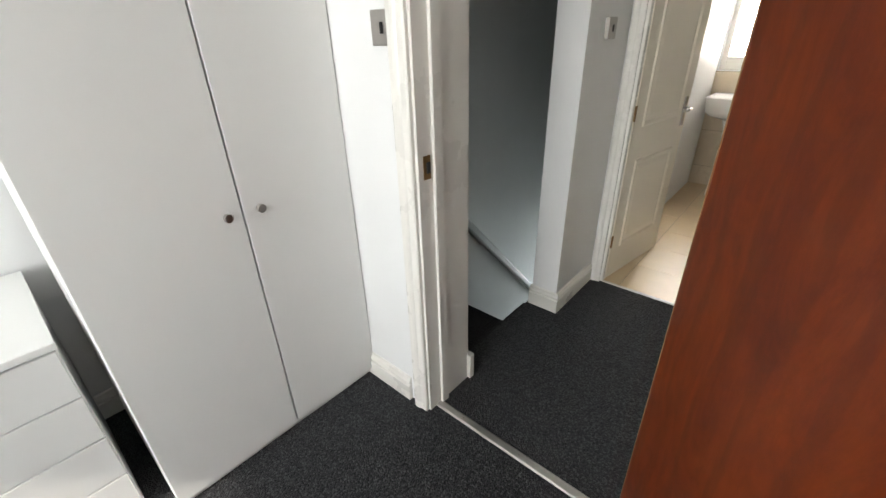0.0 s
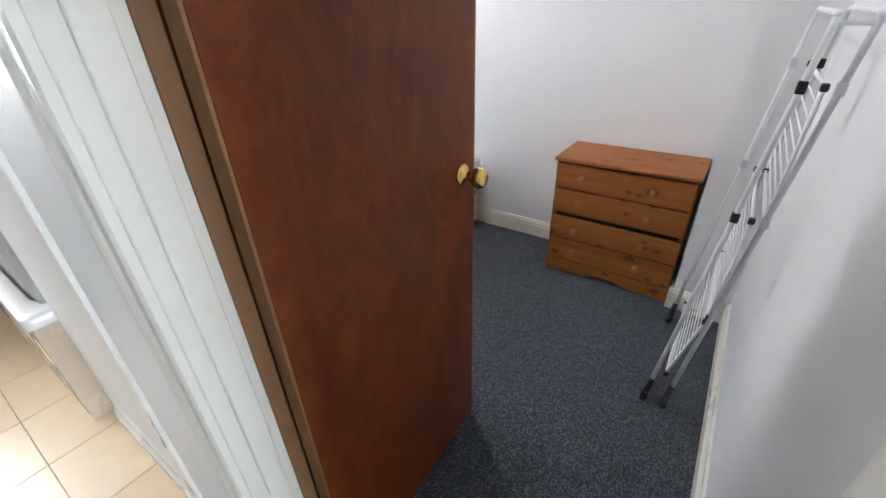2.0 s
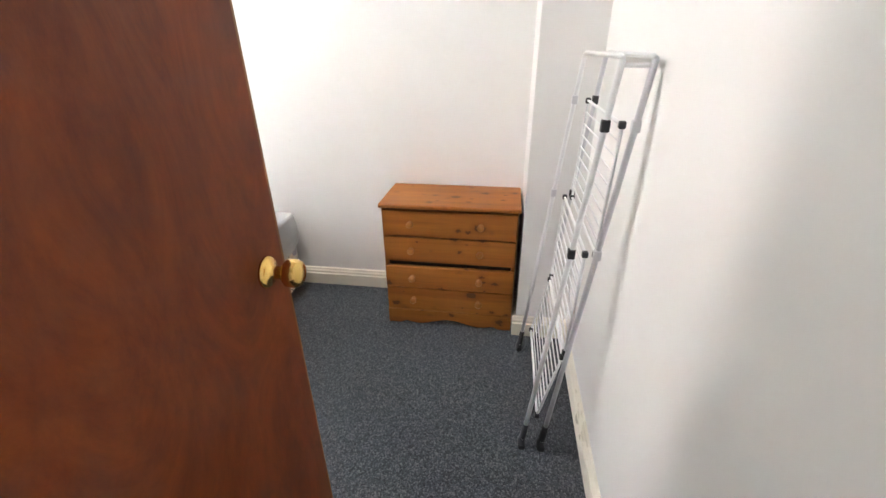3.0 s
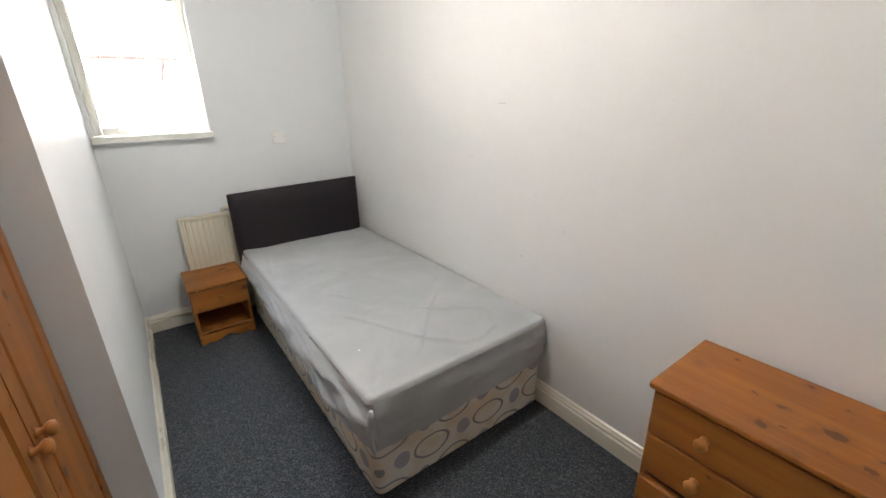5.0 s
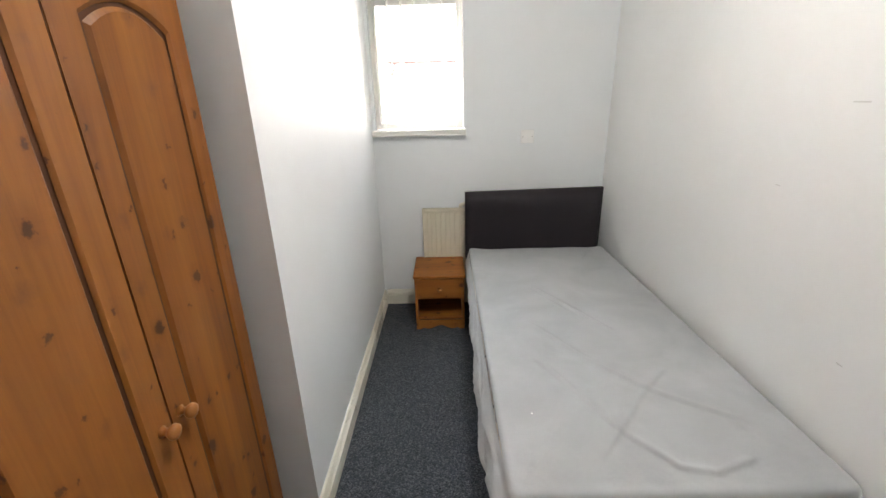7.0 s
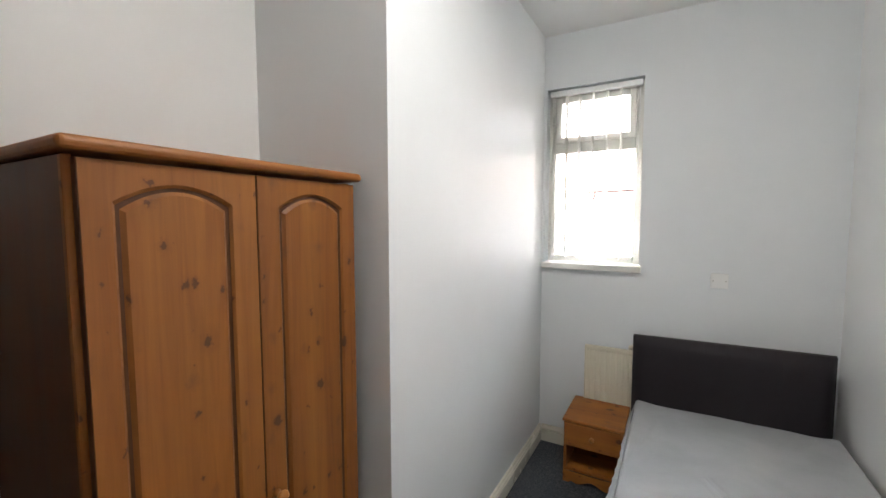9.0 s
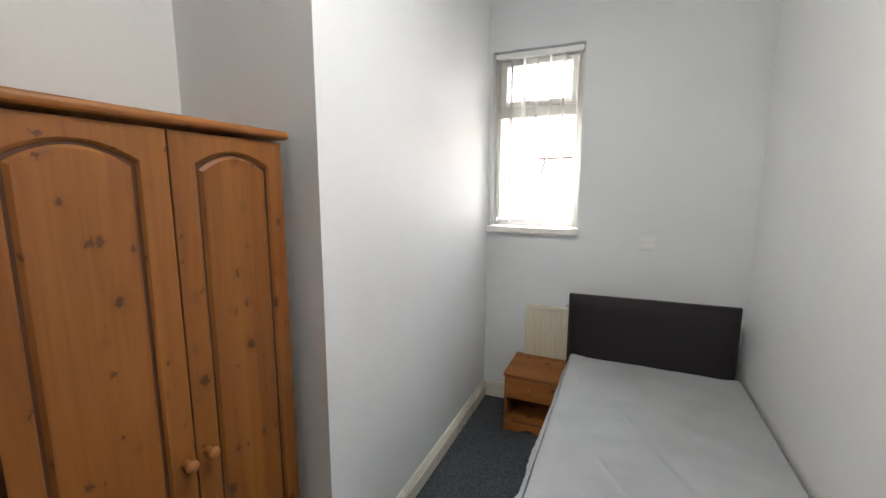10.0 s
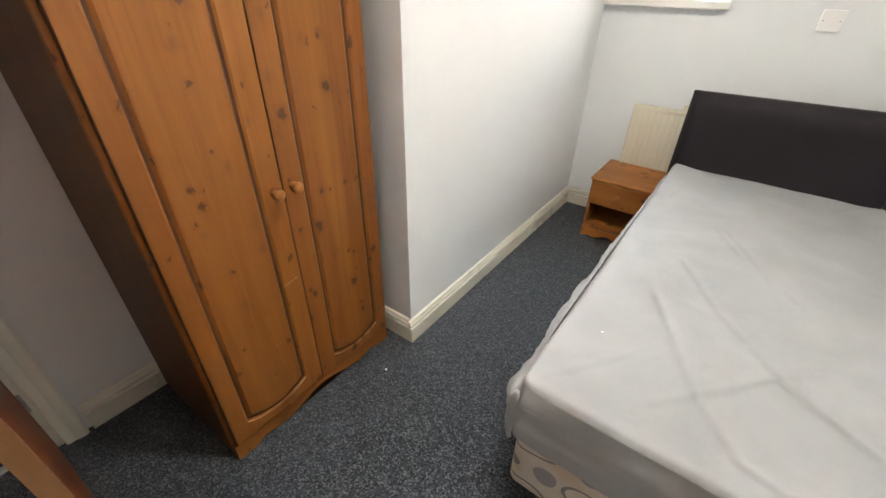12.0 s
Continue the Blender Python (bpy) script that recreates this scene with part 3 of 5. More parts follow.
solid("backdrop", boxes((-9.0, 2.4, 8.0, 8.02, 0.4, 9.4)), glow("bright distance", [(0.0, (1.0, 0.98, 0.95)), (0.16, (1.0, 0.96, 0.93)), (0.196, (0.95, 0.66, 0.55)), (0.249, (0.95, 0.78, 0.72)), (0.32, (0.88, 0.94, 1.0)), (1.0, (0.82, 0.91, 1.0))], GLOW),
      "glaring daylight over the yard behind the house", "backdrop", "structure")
M_GUTTER = paint("brown gutter plastic", (0.26, 0.17, 0.15), 0.5)
# Set against the backdrop where it fits the view through the window.
gutter = thing("far_gutter", 1.3, 7.97, 1.95, "brown plastic gutter and downpipes set on the backdrop to fit the view", "gutter")
world_part("channel", boxes((0.77, 1.9, 7.94, 8.0, 1.945, 1.99), bevel=0.01), M_GUTTER, gutter)
for x in (0.87, 1.74):
    world_part("downpipe", tube([(x, 7.97, 1.95), (x, 7.97, 1.9), (x - 0.04, 7.975, 1.8), (x - 0.04, 7.975, 1.72)], 0.02), M_GUTTER, gutter)

cable = thing("overhead_cable", 0.8, 7.93, 1.85, "thin grey cable strung across the yard", "cable")
world_part("wire", tube([(-0.6 + 0.3 * i, 7.93, 1.856 + 0.0018 * (i - 4) ** 2) for i in range(10)], 0.006, 6), M_GUTTER, cable)

# ---- bedroom window ----


def window(name, x0, x1, z0, z1, y, bar, label, foot=0.045):
    """A plastic window in its opening: fixed frame, upper vent over a transom, glass."""
    w = tagged(new(name), label, "window", "", "structure")
    f = 0.045
    world_part("window_frame", boxes((x0, x0 + f, y, y + 0.06, z0, z1), (x1 - f, x1, y, y + 0.06, z0, z1), (x0 + f, x1 - f, y, y + 0.06, z0, z0 + foot), (x0 + f, x1 - f, y, y + 0.06, z1 - f, z1), bevel=0.004), M_UPVC, w)
    if bar:
        world_part("transom", boxes((x0 + f, x1 - f, y, y + 0.06, bar - 0.035, bar + 0.035), bevel=0.004), M_UPVC, w)
        v0, v1 = bar + 0.037, z1 - f - 0.002
        sash = world_part("vent_sash", boxes((x0 + f + 0.002, x0 + f + 0.04, y - 0.012, y + 0.04, v0, v1), (x1 - f - 0.04, x1 - f - 0.002, y - 0.012, y + 0.04, v0, v1),
                                           (x0 + f + 0.04, x1 - f - 0.04, y - 0.012, y + 0.04, v0, v0 + 0.038), (x0 + f + 0.04, x1 - f - 0.04, y - 0.012, y + 0.04, v1 - 0.038, v1), bevel=0.004), M_UPVC, w)
        xm = (x0 + x1) / 2
        part("window_handle", boxes((xm - 0.05, xm + 0.06, y - 0.04, y - 0.026, v0 + 0.012, v0 + 0.03), (xm - 0.02, xm + 0.02, y - 0.026, y - 0.012, v0 + 0.008, v0 + 0.034), bevel=0.003), M_PLASTIC, sash)
        panes = ((z0 + foot, bar - 0.035), (v0 + 0.038, v1 - 0.038))
    else:
        panes = ((z0 + foot, z1 - f),)
    for a, b in panes:
        p = world_part("pane", boxes((x0 + f, x1 - f, y + 0.026, y + 0.03, a, b)), M_GLASS, w)
        p.visible_shadow = False
    return w


window("window_1", 1.06, 1.66, 1.295, 2.47, 4.91, 2.08, "white plastic window with a small upper vent")
window("window_2", -0.445, -0.235, 1.05, 2.3, 4.88, None, "narrow white bathroom window with bright glass", 0.11)
window("window_3", -0.9, 0.7, 0.85, 2.25, -2.13, None, "white front room window")
sill = thing("window_sill", 1.36, 4.86, 1.25, "white painted window sill under the bedroom window", "window sill")
world_part("board", boxes((1.045, 1.672, 4.785, 4.91, 1.255, 1.295), bevel=0.006, seg=2), M_GLOSS, sill)

blind = thing("vertical_blind", 1.36, 4.87, 2.44, "white vertical blind with its slats turned edge on", "blind")
world_part("head_rail", boxes((1.075, 1.65, 4.85, 4.885, 2.425, 2.46), bevel=0.003), M_PLASTIC, blind)
for i in range(7):
    x = 1.10 + i * 0.086
    a = radians(90 - 3 * (i % 3))
    bm = bmesh.new()
    c, s = math.cos(a) * 0.036, math.sin(a) * 0.036
    rows = []
    for k in range(9):
        z = 1.345 + k * (2.42 - 1.345) / 8
        bow = 0.003
        rows.append([bm.verts.new((x + c * u + bow * (1 - u * u) * (1 if k % 2 else 0.9), 4.868 + s * u, z)) for u in (-1, 0, 1)])
    for ra, rb in zip(rows, rows[1:]):
        for k in range(2):
            bm.faces.new((ra[k], ra[k + 1], rb[k + 1], rb[k]))
    bmesh.ops.solidify(bm, geom=bm.faces[:], thickness=0.0012)
    slat = world_part("slat", bm, M_BLIND, blind)
    part("weight", boxes((x - 0.005, x + 0.005, 4.835, 4.901, 1.325, 1.352), bevel=0.002), M_PLASTIC, slat)
chain = bmesh.new()
tube([(1.085 + i * 0.0565, 4.83, 1.337 - 0.006 * (i % 2)) for i in range(10)], 0.0012, 6, chain)
world_part("chain", chain, M_PLASTIC, blind)
tube_bm = tube([(1.636, 4.84, 2.42), (1.637, 4.838, 1.9), (1.634, 4.838, 1.75), (1.638, 4.84, 2.42)], 0.0015, 6)
world_part("cord", tube_bm, M_PLASTIC, blind)

# ---- ceiling light ----
# No fitting is seen; assumed from warm walls, added to brighten the bedroom.
light_fitting = thing("assumed_ceiling_light", 1.82, 2.9, H, "assumed round ceiling light, unseen, added to light the bedroom", "ceiling light")
world_part("base", lathe([(-0.03, 0.15), (-0.004, 0.155), (0.0, 0.15)], (1.82, 2.9, H), sides=32), M_PLASTIC, light_fitting)
world_part("diffuser", lathe([(-0.1, 0.01), (-0.098, 0.05), (-0.085, 0.1), (-0.06, 0.135), (-0.03, 0.145)], (1.82, 2.9, H), sides=32), glow("warm frosted lamp glass", [(0.0, (1.0, 0.97, 0.91)), (1.0, (1.0, 0.97, 0.91))], LAMP), light_fitting, "glowing frosted dome")

# ---- bed ----
BX0, BX1, BY0, BY1, BZ = 1.678, 2.605, 2.735, 4.635, 0.5
bed = thing("divan_bed", 2.13, 3.68, 0.0, "single divan bed with ring-patterned base and dark headboard", "bed")


def divan_shell(bm, x0, x1, y0, y1, z0, z1, r=0.035, seg=5):
    """A box with softly rounded upright edges."""
    out = []
    for cx, cy, a0 in ((x1 - r, y1 - r, 0), (x0 + r, y1 - r, 90), (x0 + r, y0 + r, 180), (x1 - r, y0 + r, 270)):
        out += [(cx + r * math.cos(radians(a0 + 90 * k / seg)), cy + r * math.sin(radians(a0 + 90 * k / seg))) for k in range(seg + 1)]
    return extrude_outline(out, "xy", z0, z1, bm)


world_part("base", divan_shell(bmesh.new(), BX0 + 0.012, BX1 - 0.012, BY0 + 0.012, BY1, 0.04, 0.325), M_DIVAN, bed, "cream divan base printed with grey rings")
for x, y in ((BX0 + 0.08, BY0 + 0.08), (BX1 - 0.08, BY0 + 0.08), (BX0 + 0.08, BY1 - 0.1), (BX1 - 0.08, BY1 - 0.1)):
    world_part("castor", lathe([(0, 0.02), (0.02, 0.022), (0.04, 0.016)], (x, y, 0), sides=12), M_BLACK, bed)
world_part("mattress", divan_shell(bmesh.new(), BX0 + 0.014, BX1 - 0.014, BY0 + 0.016, BY1 - 0.006, 0.327, BZ - 0.014, 0.05), M_DIVAN, bed)
# headboard: padded slab, its face bowed forward, its outline a little proud at the top
hb = bmesh.new()
NX, NZ = 28, 10
rows = []
for side in (0, 1):
    grid = []
    for j in range(NZ + 1):
        v = j / NZ
        row = []
        for i in range(NX + 1):
            u = i / NX
            x = 1.655 + 0.918 * u
            z = 0.32 + (0.575 + 0.014 * u) * v
            edge = min(1.0, min(u, 1 - u) * 0.905 / 0.016, min(v, 1 - v) * 0.575 / 0.016)
            pad = math.sqrt(max(0.0, 1 - (1 - edge) ** 2))
            y = 4.672 - (0.02 + 0.024 * pad + 0.003 * math.sin(math.pi * v) + 0.001 * noise.noise((x * 7, z * 7, 2))) if side == 0 else 4.682
            row.append(hb.verts.new((x, y, z)))
        grid.append(row)
    rows.append(grid)
for g in rows:
    for j in range(NZ):
        for i in range(NX):
            hb.faces.new((g[j][i], g[j][i + 1], g[j + 1][i + 1], g[j + 1][i])).smooth = True
ring = lambda g: [g[0][i] for i in range(NX)] + [g[j][NX] for j in range(NZ)] + [g[NZ][i] for i in range(NX, 0, -1)] + [g[j][0] for j in range(NZ, 0, -1)]
ra, rb = ring(rows[0]), ring(rows[1])
for k in range(len(ra)):
    hb.faces.new((ra[k], ra[(k + 1) % len(ra)], rb[(k + 1) % len(ra)], rb[k]))
headboard = world_part("headboard", hb, M_LEATHER, bed, "padded dark faux-leather headboard")
world_part("strut", boxes((1.85, 1.91, 4.682, 4.7, 0.08, 0.6)), M_LIP, bed)
world_part("strut", boxes((2.31, 2.37, 4.682, 4.7, 0.08, 0.6)), M_LIP, bed)


# creases of the sheet, each a run of points on the mattress top with its height
FOLDS = [
    (0.008, ((1.99, 3.99), (2.25, 3.52))),
    (0.008, ((1.89, 3.62), (2.06, 3.34), (2.22, 3.15), (2.46, 2.98))),
    (0.008, ((1.86, 3.35), (1.97, 3.13), (2.05, 2.955), (2.16, 2.82), (2.25, 2.80), (2.375, 2.84), (2.44, 2.94), (2.43, 3.02))),
    (0.007, ((1.96, 2.85), (2.22, 3.15), (2.35, 3.27))),
    (0.005, ((1.96, 3.98), (2.09, 3.74))),
    (0.005, ((2.38, 4.41), (2.50, 4.58))),
    (0.004, ((1.74, 4.1), (1.80, 4.45))),
    (0.004, ((1.74, 2.80), (1.90, 3.02))),
]


def sheet_top(x, y):
    z = 0.004 * noise.noise((x * 5, y * 5, 0)) + 0.002 * noise.noise((x * 13, y * 9, 3))
    for d, run in FOLDS:
        best = 0.0
        for k, (a, b) in enumerate(zip(run, run[1:])):
            ax, ay, bx, by = *a, *b
            ll = math.hypot(bx - ax, by - ay)
            t = max(0.0, min(1.0, ((x - ax) * (bx - ax) + (y - ay) * (by - ay)) / ll ** 2))
            dist = math.hypot(x - ax - t * (bx - ax), y - ay - t * (by - ay))
            if dist > 0.08:
                continue
            fade = 1.0
            if k == 0:
                fade = min(fade, 6 * t * ll / 0.3 + 0.1)
            if k == len(run) - 2:
                fade = min(fade, 6 * (1 - t) * ll / 0.3 + 0.1)
            # a sharp ridge with one soft flank
            side = (x - ax) * (by - ay) - (y - ay) * (bx - ax)
            w = 0.006 if side > 0 else 0.02
            best = max(best, fade * math.exp(-((dist / w) ** 2)))
        z += 0.95 * d * best
    return z


# fitted sheet: top with folds, skirts with a wavy hem that rides up towards the head
sh = bmesh.new()
R = 0.02
prof_n = 6
NXs, NYs = 150, 300


def sheet_outline(n):
    """Points round the mattress, clockwise from the head end of the open side, with outward directions."""
    pts = []
    x0, x1, y0, y1, r = BX0, BX1, BY0, BY1, 0.035
    m = int(n * 0.55)
    for i in range(m):
        pts.append((x0, y1 - (y1 - y0 - r) * i / m, -1, 0))
    for i in range(12):
        a = radians(180 + 90 * i / 12)
        pts.append((x0 + r + r * math.cos(a), y0 + r + r * math.sin(a), math.cos(a), math.sin(a)))
    k = n - m
    for i in range(k):
        pts.append((x0 + r + (x1 - x0 - 2 * r) * i / k, y0, 0, -1))
    for i in range(9):
        a = radians(270 + 90 * i / 8)
        pts.append((x1 - r + r * math.cos(a), y0 + r + r * math.sin(a), math.cos(a), math.sin(a)))
    return pts


outline = sheet_outline(340)
skirt_rows = []
for x, y, ox, oy in outline:
    onside = ox < -0.5
    along = (BY1 - y) / (BY1 - BY0)
    if onside:
        hem = 0.335 - 0.055 * along + 0.018 * math.sin(along * 21) * along + 0.012 * noise.noise((along * 14, 0, 0))
    else:
        u = (x - BX0) / (BX1 - BX0)
        hem = 0.268 - 0.012 * math.sin(u * 3.1) + 0.02 * u + 0.012 * noise.noise((u * 9, 5, 0))
        if u > 0.93:
            hem += 0.02
    col = []
    NZs = 22
    for j in range(NZs):
        t = j / (NZs - 1)
        z = BZ - R * 0.9 - (BZ - R * 0.9 - hem) * t
        s = along if onside else (x - BX0)
        fold = noise.noise((s * (9 if onside else 4) + t * 2.4 * (1 if onside else -0.6), t * (3.2 if onside else 1.1), 7 if onside else 2))
        near_corner = math.exp(-((x - BX0) ** 2 + (y - BY0) ** 2) / 0.02)
        if onside:
            ruffle = 0.013 * (1 - abs(noise.noise((t * 5.5 - s * 7, s * 3, 4)))) ** 5 * (0.35 + along) * min(1, t * 4)
            ruffle += 0.005 * (1 - abs(noise.noise((t * 11 - s * 15, s * 7, 8)))) ** 4 * along * min(1, t * 4)
        else:
            ruffle = 0.006 * (1 - abs(noise.noise((t * 4 + s * 1.6, s * 2.4, 1)))) ** 5 * min(1, t * 4) + 0.003 * noise.noise((s * 7 - t * 1.5, t * 5 + s * 2, 9))
        swell = (0.016 if onside else 0.007) * fold * min(1, t * 3) + ruffle + 0.012 * near_corner * math.sin(t * 9 + 4 * s) + 0.006 * math.sin(t * math.pi)
        if onside:
            swell += (0.016 + 0.022 * along) * min(1.0, max(0.0, y - BY0 - 0.03) / 0.3) * math.sin(math.pi * min(1.0, 0.75 * t + 0.05))
        if j == NZs - 1:
            swell -= 0.006
        swell = max(swell, -0.002)
        col.append(sh.verts.new((x + ox * swell, y + oy * swell, z)))
    skirt_rows.append(col)
for ca, cb in zip(skirt_rows, skirt_rows[1:]):
    for j in range(len(ca) - 1):
        sh.faces.new((ca[j], cb[j], cb[j + 1], ca[j + 1])).smooth = True
# rounded shoulder and top
grid = []
for j in range(NYs + 1):
    y = BY0 + (BY1 - BY0) * j / NYs
    row = []
    for i in range(NXs + 1):
        x = BX0 + (BX1 - BX0) * i / NXs
        dx, dy = min(x - BX0, BX1 - x), (y - BY0)
        d = min(dx, dy)
        rr = 0.035
        px, py = x, y
        if dx < rr and dy < rr:
            # pull the corner in to the rounded outline
            cx = BX0 + rr if x < 2.0 else BX1 - rr
            cy = BY0 + rr
            v = Vector((x - cx, y - cy))
            m = max(abs(v.x), abs(v.y))
            if v.length > 1e-6:
                v = v * (m / v.length)
            px, py = cx + v.x, cy + v.y
            d = rr - m
        drop = 0.0 if d > R else R * (1 - math.sqrt(max(0.0, 1 - (1 - d / R) ** 2)))
        z = BZ - drop * 0.9 + sheet_top(x, y) * min(1, d / 0.05)
        z += 0.012 * math.exp(-((x - BX0 - 0.03) ** 2 + (y - BY1 + 0.03) ** 2) / 0.004)
        row.append(sh.verts.new((px, py, z)))
    grid.append(row)
for j in range(NYs):
    for i in range(NXs):
        sh.faces.new((grid[j][i], grid[j][i + 1], grid[j + 1][i + 1], grid[j + 1][i])).smooth = True
# the gathered pleat at the open corner of the foot
pleat = [(BX0 + 0.006 - 0.012 * math.sin(t * 3), BY0 + 0.004 - 0.013, BZ - 0.03 - 0.2 * t) for t in (0, 0.12, 0.25, 0.4, 0.6, 0.8, 1.0)]
tube(pleat, [0.006, 0.013, 0.012, 0.011, 0.011, 0.01, 0.006], 12, sh)
fitted = solid("fitted_sheet", sh, M_SHEET, "creased grey fitted sheet stretched over the mattress", "sheet")


def fix_normals(ob):
    me = ob.data
    bm = bmesh.new()
    bm.from_mesh(me)
    bmesh.ops.remove_doubles(bm, verts=bm.verts, dist=0.0005)
    bmesh.ops.recalc_face_normals(bm, faces=bm.faces)
    bm.to_mesh(me)
    bm.free()


fix_normals(fitted)

# ---- pine furniture ----


def knob(parent, origin, axis, r=0.017, mat=M_KNOB, name="knob"):
    return world_part(name, lathe([(0, r * 0.75), (0.004, r * 0.5), (0.012, r * 0.45), (0.018, r * 0.85), (0.024, r), (0.031, r * 0.9), (0.036, r * 0.5), (0.0375, 0.002)], origin, axis, 18), mat, parent)


def scallop(a0, a1, z0, depth, n=40):
    """The wavy lower edge of a plinth from a0 to a1: feet at both ends, a double curve between."""
    pts = []
    for i in range(n + 1):
        u = i / n
        z = 0.0 if u < 0.1 or u > 0.9 else depth * (0.55 + 0.45 * math.cos((u - 0.5) * math.pi * 4)) * min(1, (u - 0.1) / 0.05, (0.9 - u) / 0.05)
        pts.append((a0 + (a1 - a0) * u, z0 + z))
    return pts


def chest(x0, x1, y0, y1, h):
    """Four-drawer pine chest facing -x."""
    c = thing("chest_of_drawers", x0, (y0 + y1) / 2, 0, "orange pine chest of four drawers, one pulled slightly open", "chest of drawers")
    fr, ov = x0 + 0.02, 0.014
    world_part("top", boxes((x0, x1, y0 - 0.006, y1 + 0.006, h - 0.022, h), bevel=0.007, seg=3), M_PINE_Y, c)
    world_part("side_panel", boxes((fr, x1 - 0.004, y0 + 0.006, y0 + 0.024, 0, h - 0.022), bevel=0.001), M_PINE, c)
    world_part("side_panel", boxes((fr, x1 - 0.004, y1 - 0.024, y1 - 0.006, 0, h - 0.022), bevel=0.001), M_PINE, c)
    world_part("back_panel", boxes((x1 - 0.012, x1 - 0.006, y0 + 0.024, y1 - 0.024, 0.05, h - 0.022)), M_PINE, c)
    # Near-black block puts the shade of the drawer gaps into colour.
    world_part("carcass", boxes((fr + 0.016, x1 - 0.014, y0 + 0.026, y1 - 0.026, 0.07, h - 0.03)), M_DARK, c, "near-black filler for the shade behind the drawers")
    out = scallop(y0 + 0.008, y1 - 0.008, 0.0, 0.036) + [(y1 - 0.008, 0.085), (y0 + 0.008, 0.085)]
    world_part("plinth", extrude_outline(out, "yz", fr - 0.012, fr + 0.008), M_PINE_Y, c)
    zs = [0.088, 0.232, 0.386, 0.531, 0.678]
    for k in range(4):
        za, zb = zs[k] + 0.003, zs[k + 1] - 0.004
        if k == 1:
            zb -= 0.02
        push = -0.006 if k == 1 else 0.0
        d = world_part("drawer", boxes((fr - 0.012 + push, fr + 0.012, y0 + 0.009, y1 - 0.009, za, zb), bevel=0.005, seg=2), M_PINE_Y, c)
        for y in (y0 + 0.185, y1 - 0.155):
            kn = part("knob", lathe([(0, 0.013), (0.004, 0.008), (0.012, 0.008), (0.018, 0.015), (0.024, 0.0175), (0.031, 0.016), (0.036, 0.009), (0.0375, 0.002)], (fr - 0.012 + push, y, (za + zb) / 2 + 0.004), (-1, 0, 0), 18), M_KNOB, d)
            kn.matrix_parent_inverse = Matrix.Identity(4)
    return c


chest(2.262, 2.615, 1.402, 2.093, 0.705)


def nightstand(x0, x1, y0, y1, h):
    """Pine bedside cabinet facing -y: one drawer over an open shelf."""
    c = thing("bedside_cabinet", (x0 + x1) / 2, y0, 0, "small orange pine bedside cabinet with one drawer", "bedside cabinet")
    world_part("top", boxes((x0 - 0.008, x1 + 0.008, y0 - 0.014, y1, h - 0.018, h), bevel=0.006, seg=3), M_PINE_X, c)
    for a in (x0, x1 - 0.016):
        world_part("side_panel", boxes((a, a + 0.016, y0, y1 - 0.004, 0, h - 0.018), bevel=0.001), M_PINE, c)
    world_part("back_panel", boxes((x0 + 0.016, x1 - 0.016, y1 - 0.012, y1 - 0.006, 0.03, h - 0.018)), M_PINE, c)
    world_part("divider", boxes((x0 + 0.016, x1 - 0.016, y0 + 0.004, y1 - 0.012, 0.222, 0.236)), M_PINE_X, c)
    world_part("shelf", boxes((x0 + 0.016, x1 - 0.016, y0 + 0.002, y1 - 0.012, 0.07, 0.086), bevel=0.002), M_PINE_X, c)
    out = scallop(x0 + 0.001, x1 - 0.001, 0.0, 0.03) + [(x1 - 0.001, 0.068), (x0 + 0.001, 0.068)]
    world_part("plinth", extrude_outline(out, "xz", y0 - 0.008, y0 - 0.001), M_PINE_X, c)
    d = world_part("drawer", boxes((x0 + 0.004, x1 - 0.004, y0 - 0.012, y0 - 0.001, 0.234, h - 0.022), bevel=0.004, seg=2), M_PINE_X, c)
    k = part("knob", lathe([(0, 0.011), (0.004, 0.007), (0.01, 0.007), (0.015, 0.013), (0.022, 0.014), (0.028, 0.009), (0.03, 0.002)], ((x0 + x1) / 2, y0 - 0.012, 0.305), (0, -1, 0), 16), M_KNOB, d)
    k.matrix_parent_inverse = Matrix.Identity(4)
    return c


nightstand(1.305, 1.635, 4.43, 4.79, 0.395)


def arch_panel(y0, y1, z0, z1, rise, sag, n=16):
    """Outline of a door panel with an arched head and a dipped foot."""
    top = [(y1 + (y0 - y1) * k / n, z1 - rise * (2 * k / n - 1) ** 2) for k in range(n + 1)]
    bot = [(y0 + (y1 - y0) * k / n, z0 + sag * (2 * k / n - 1) ** 2) for k in range(n + 1)]
    return bot + top


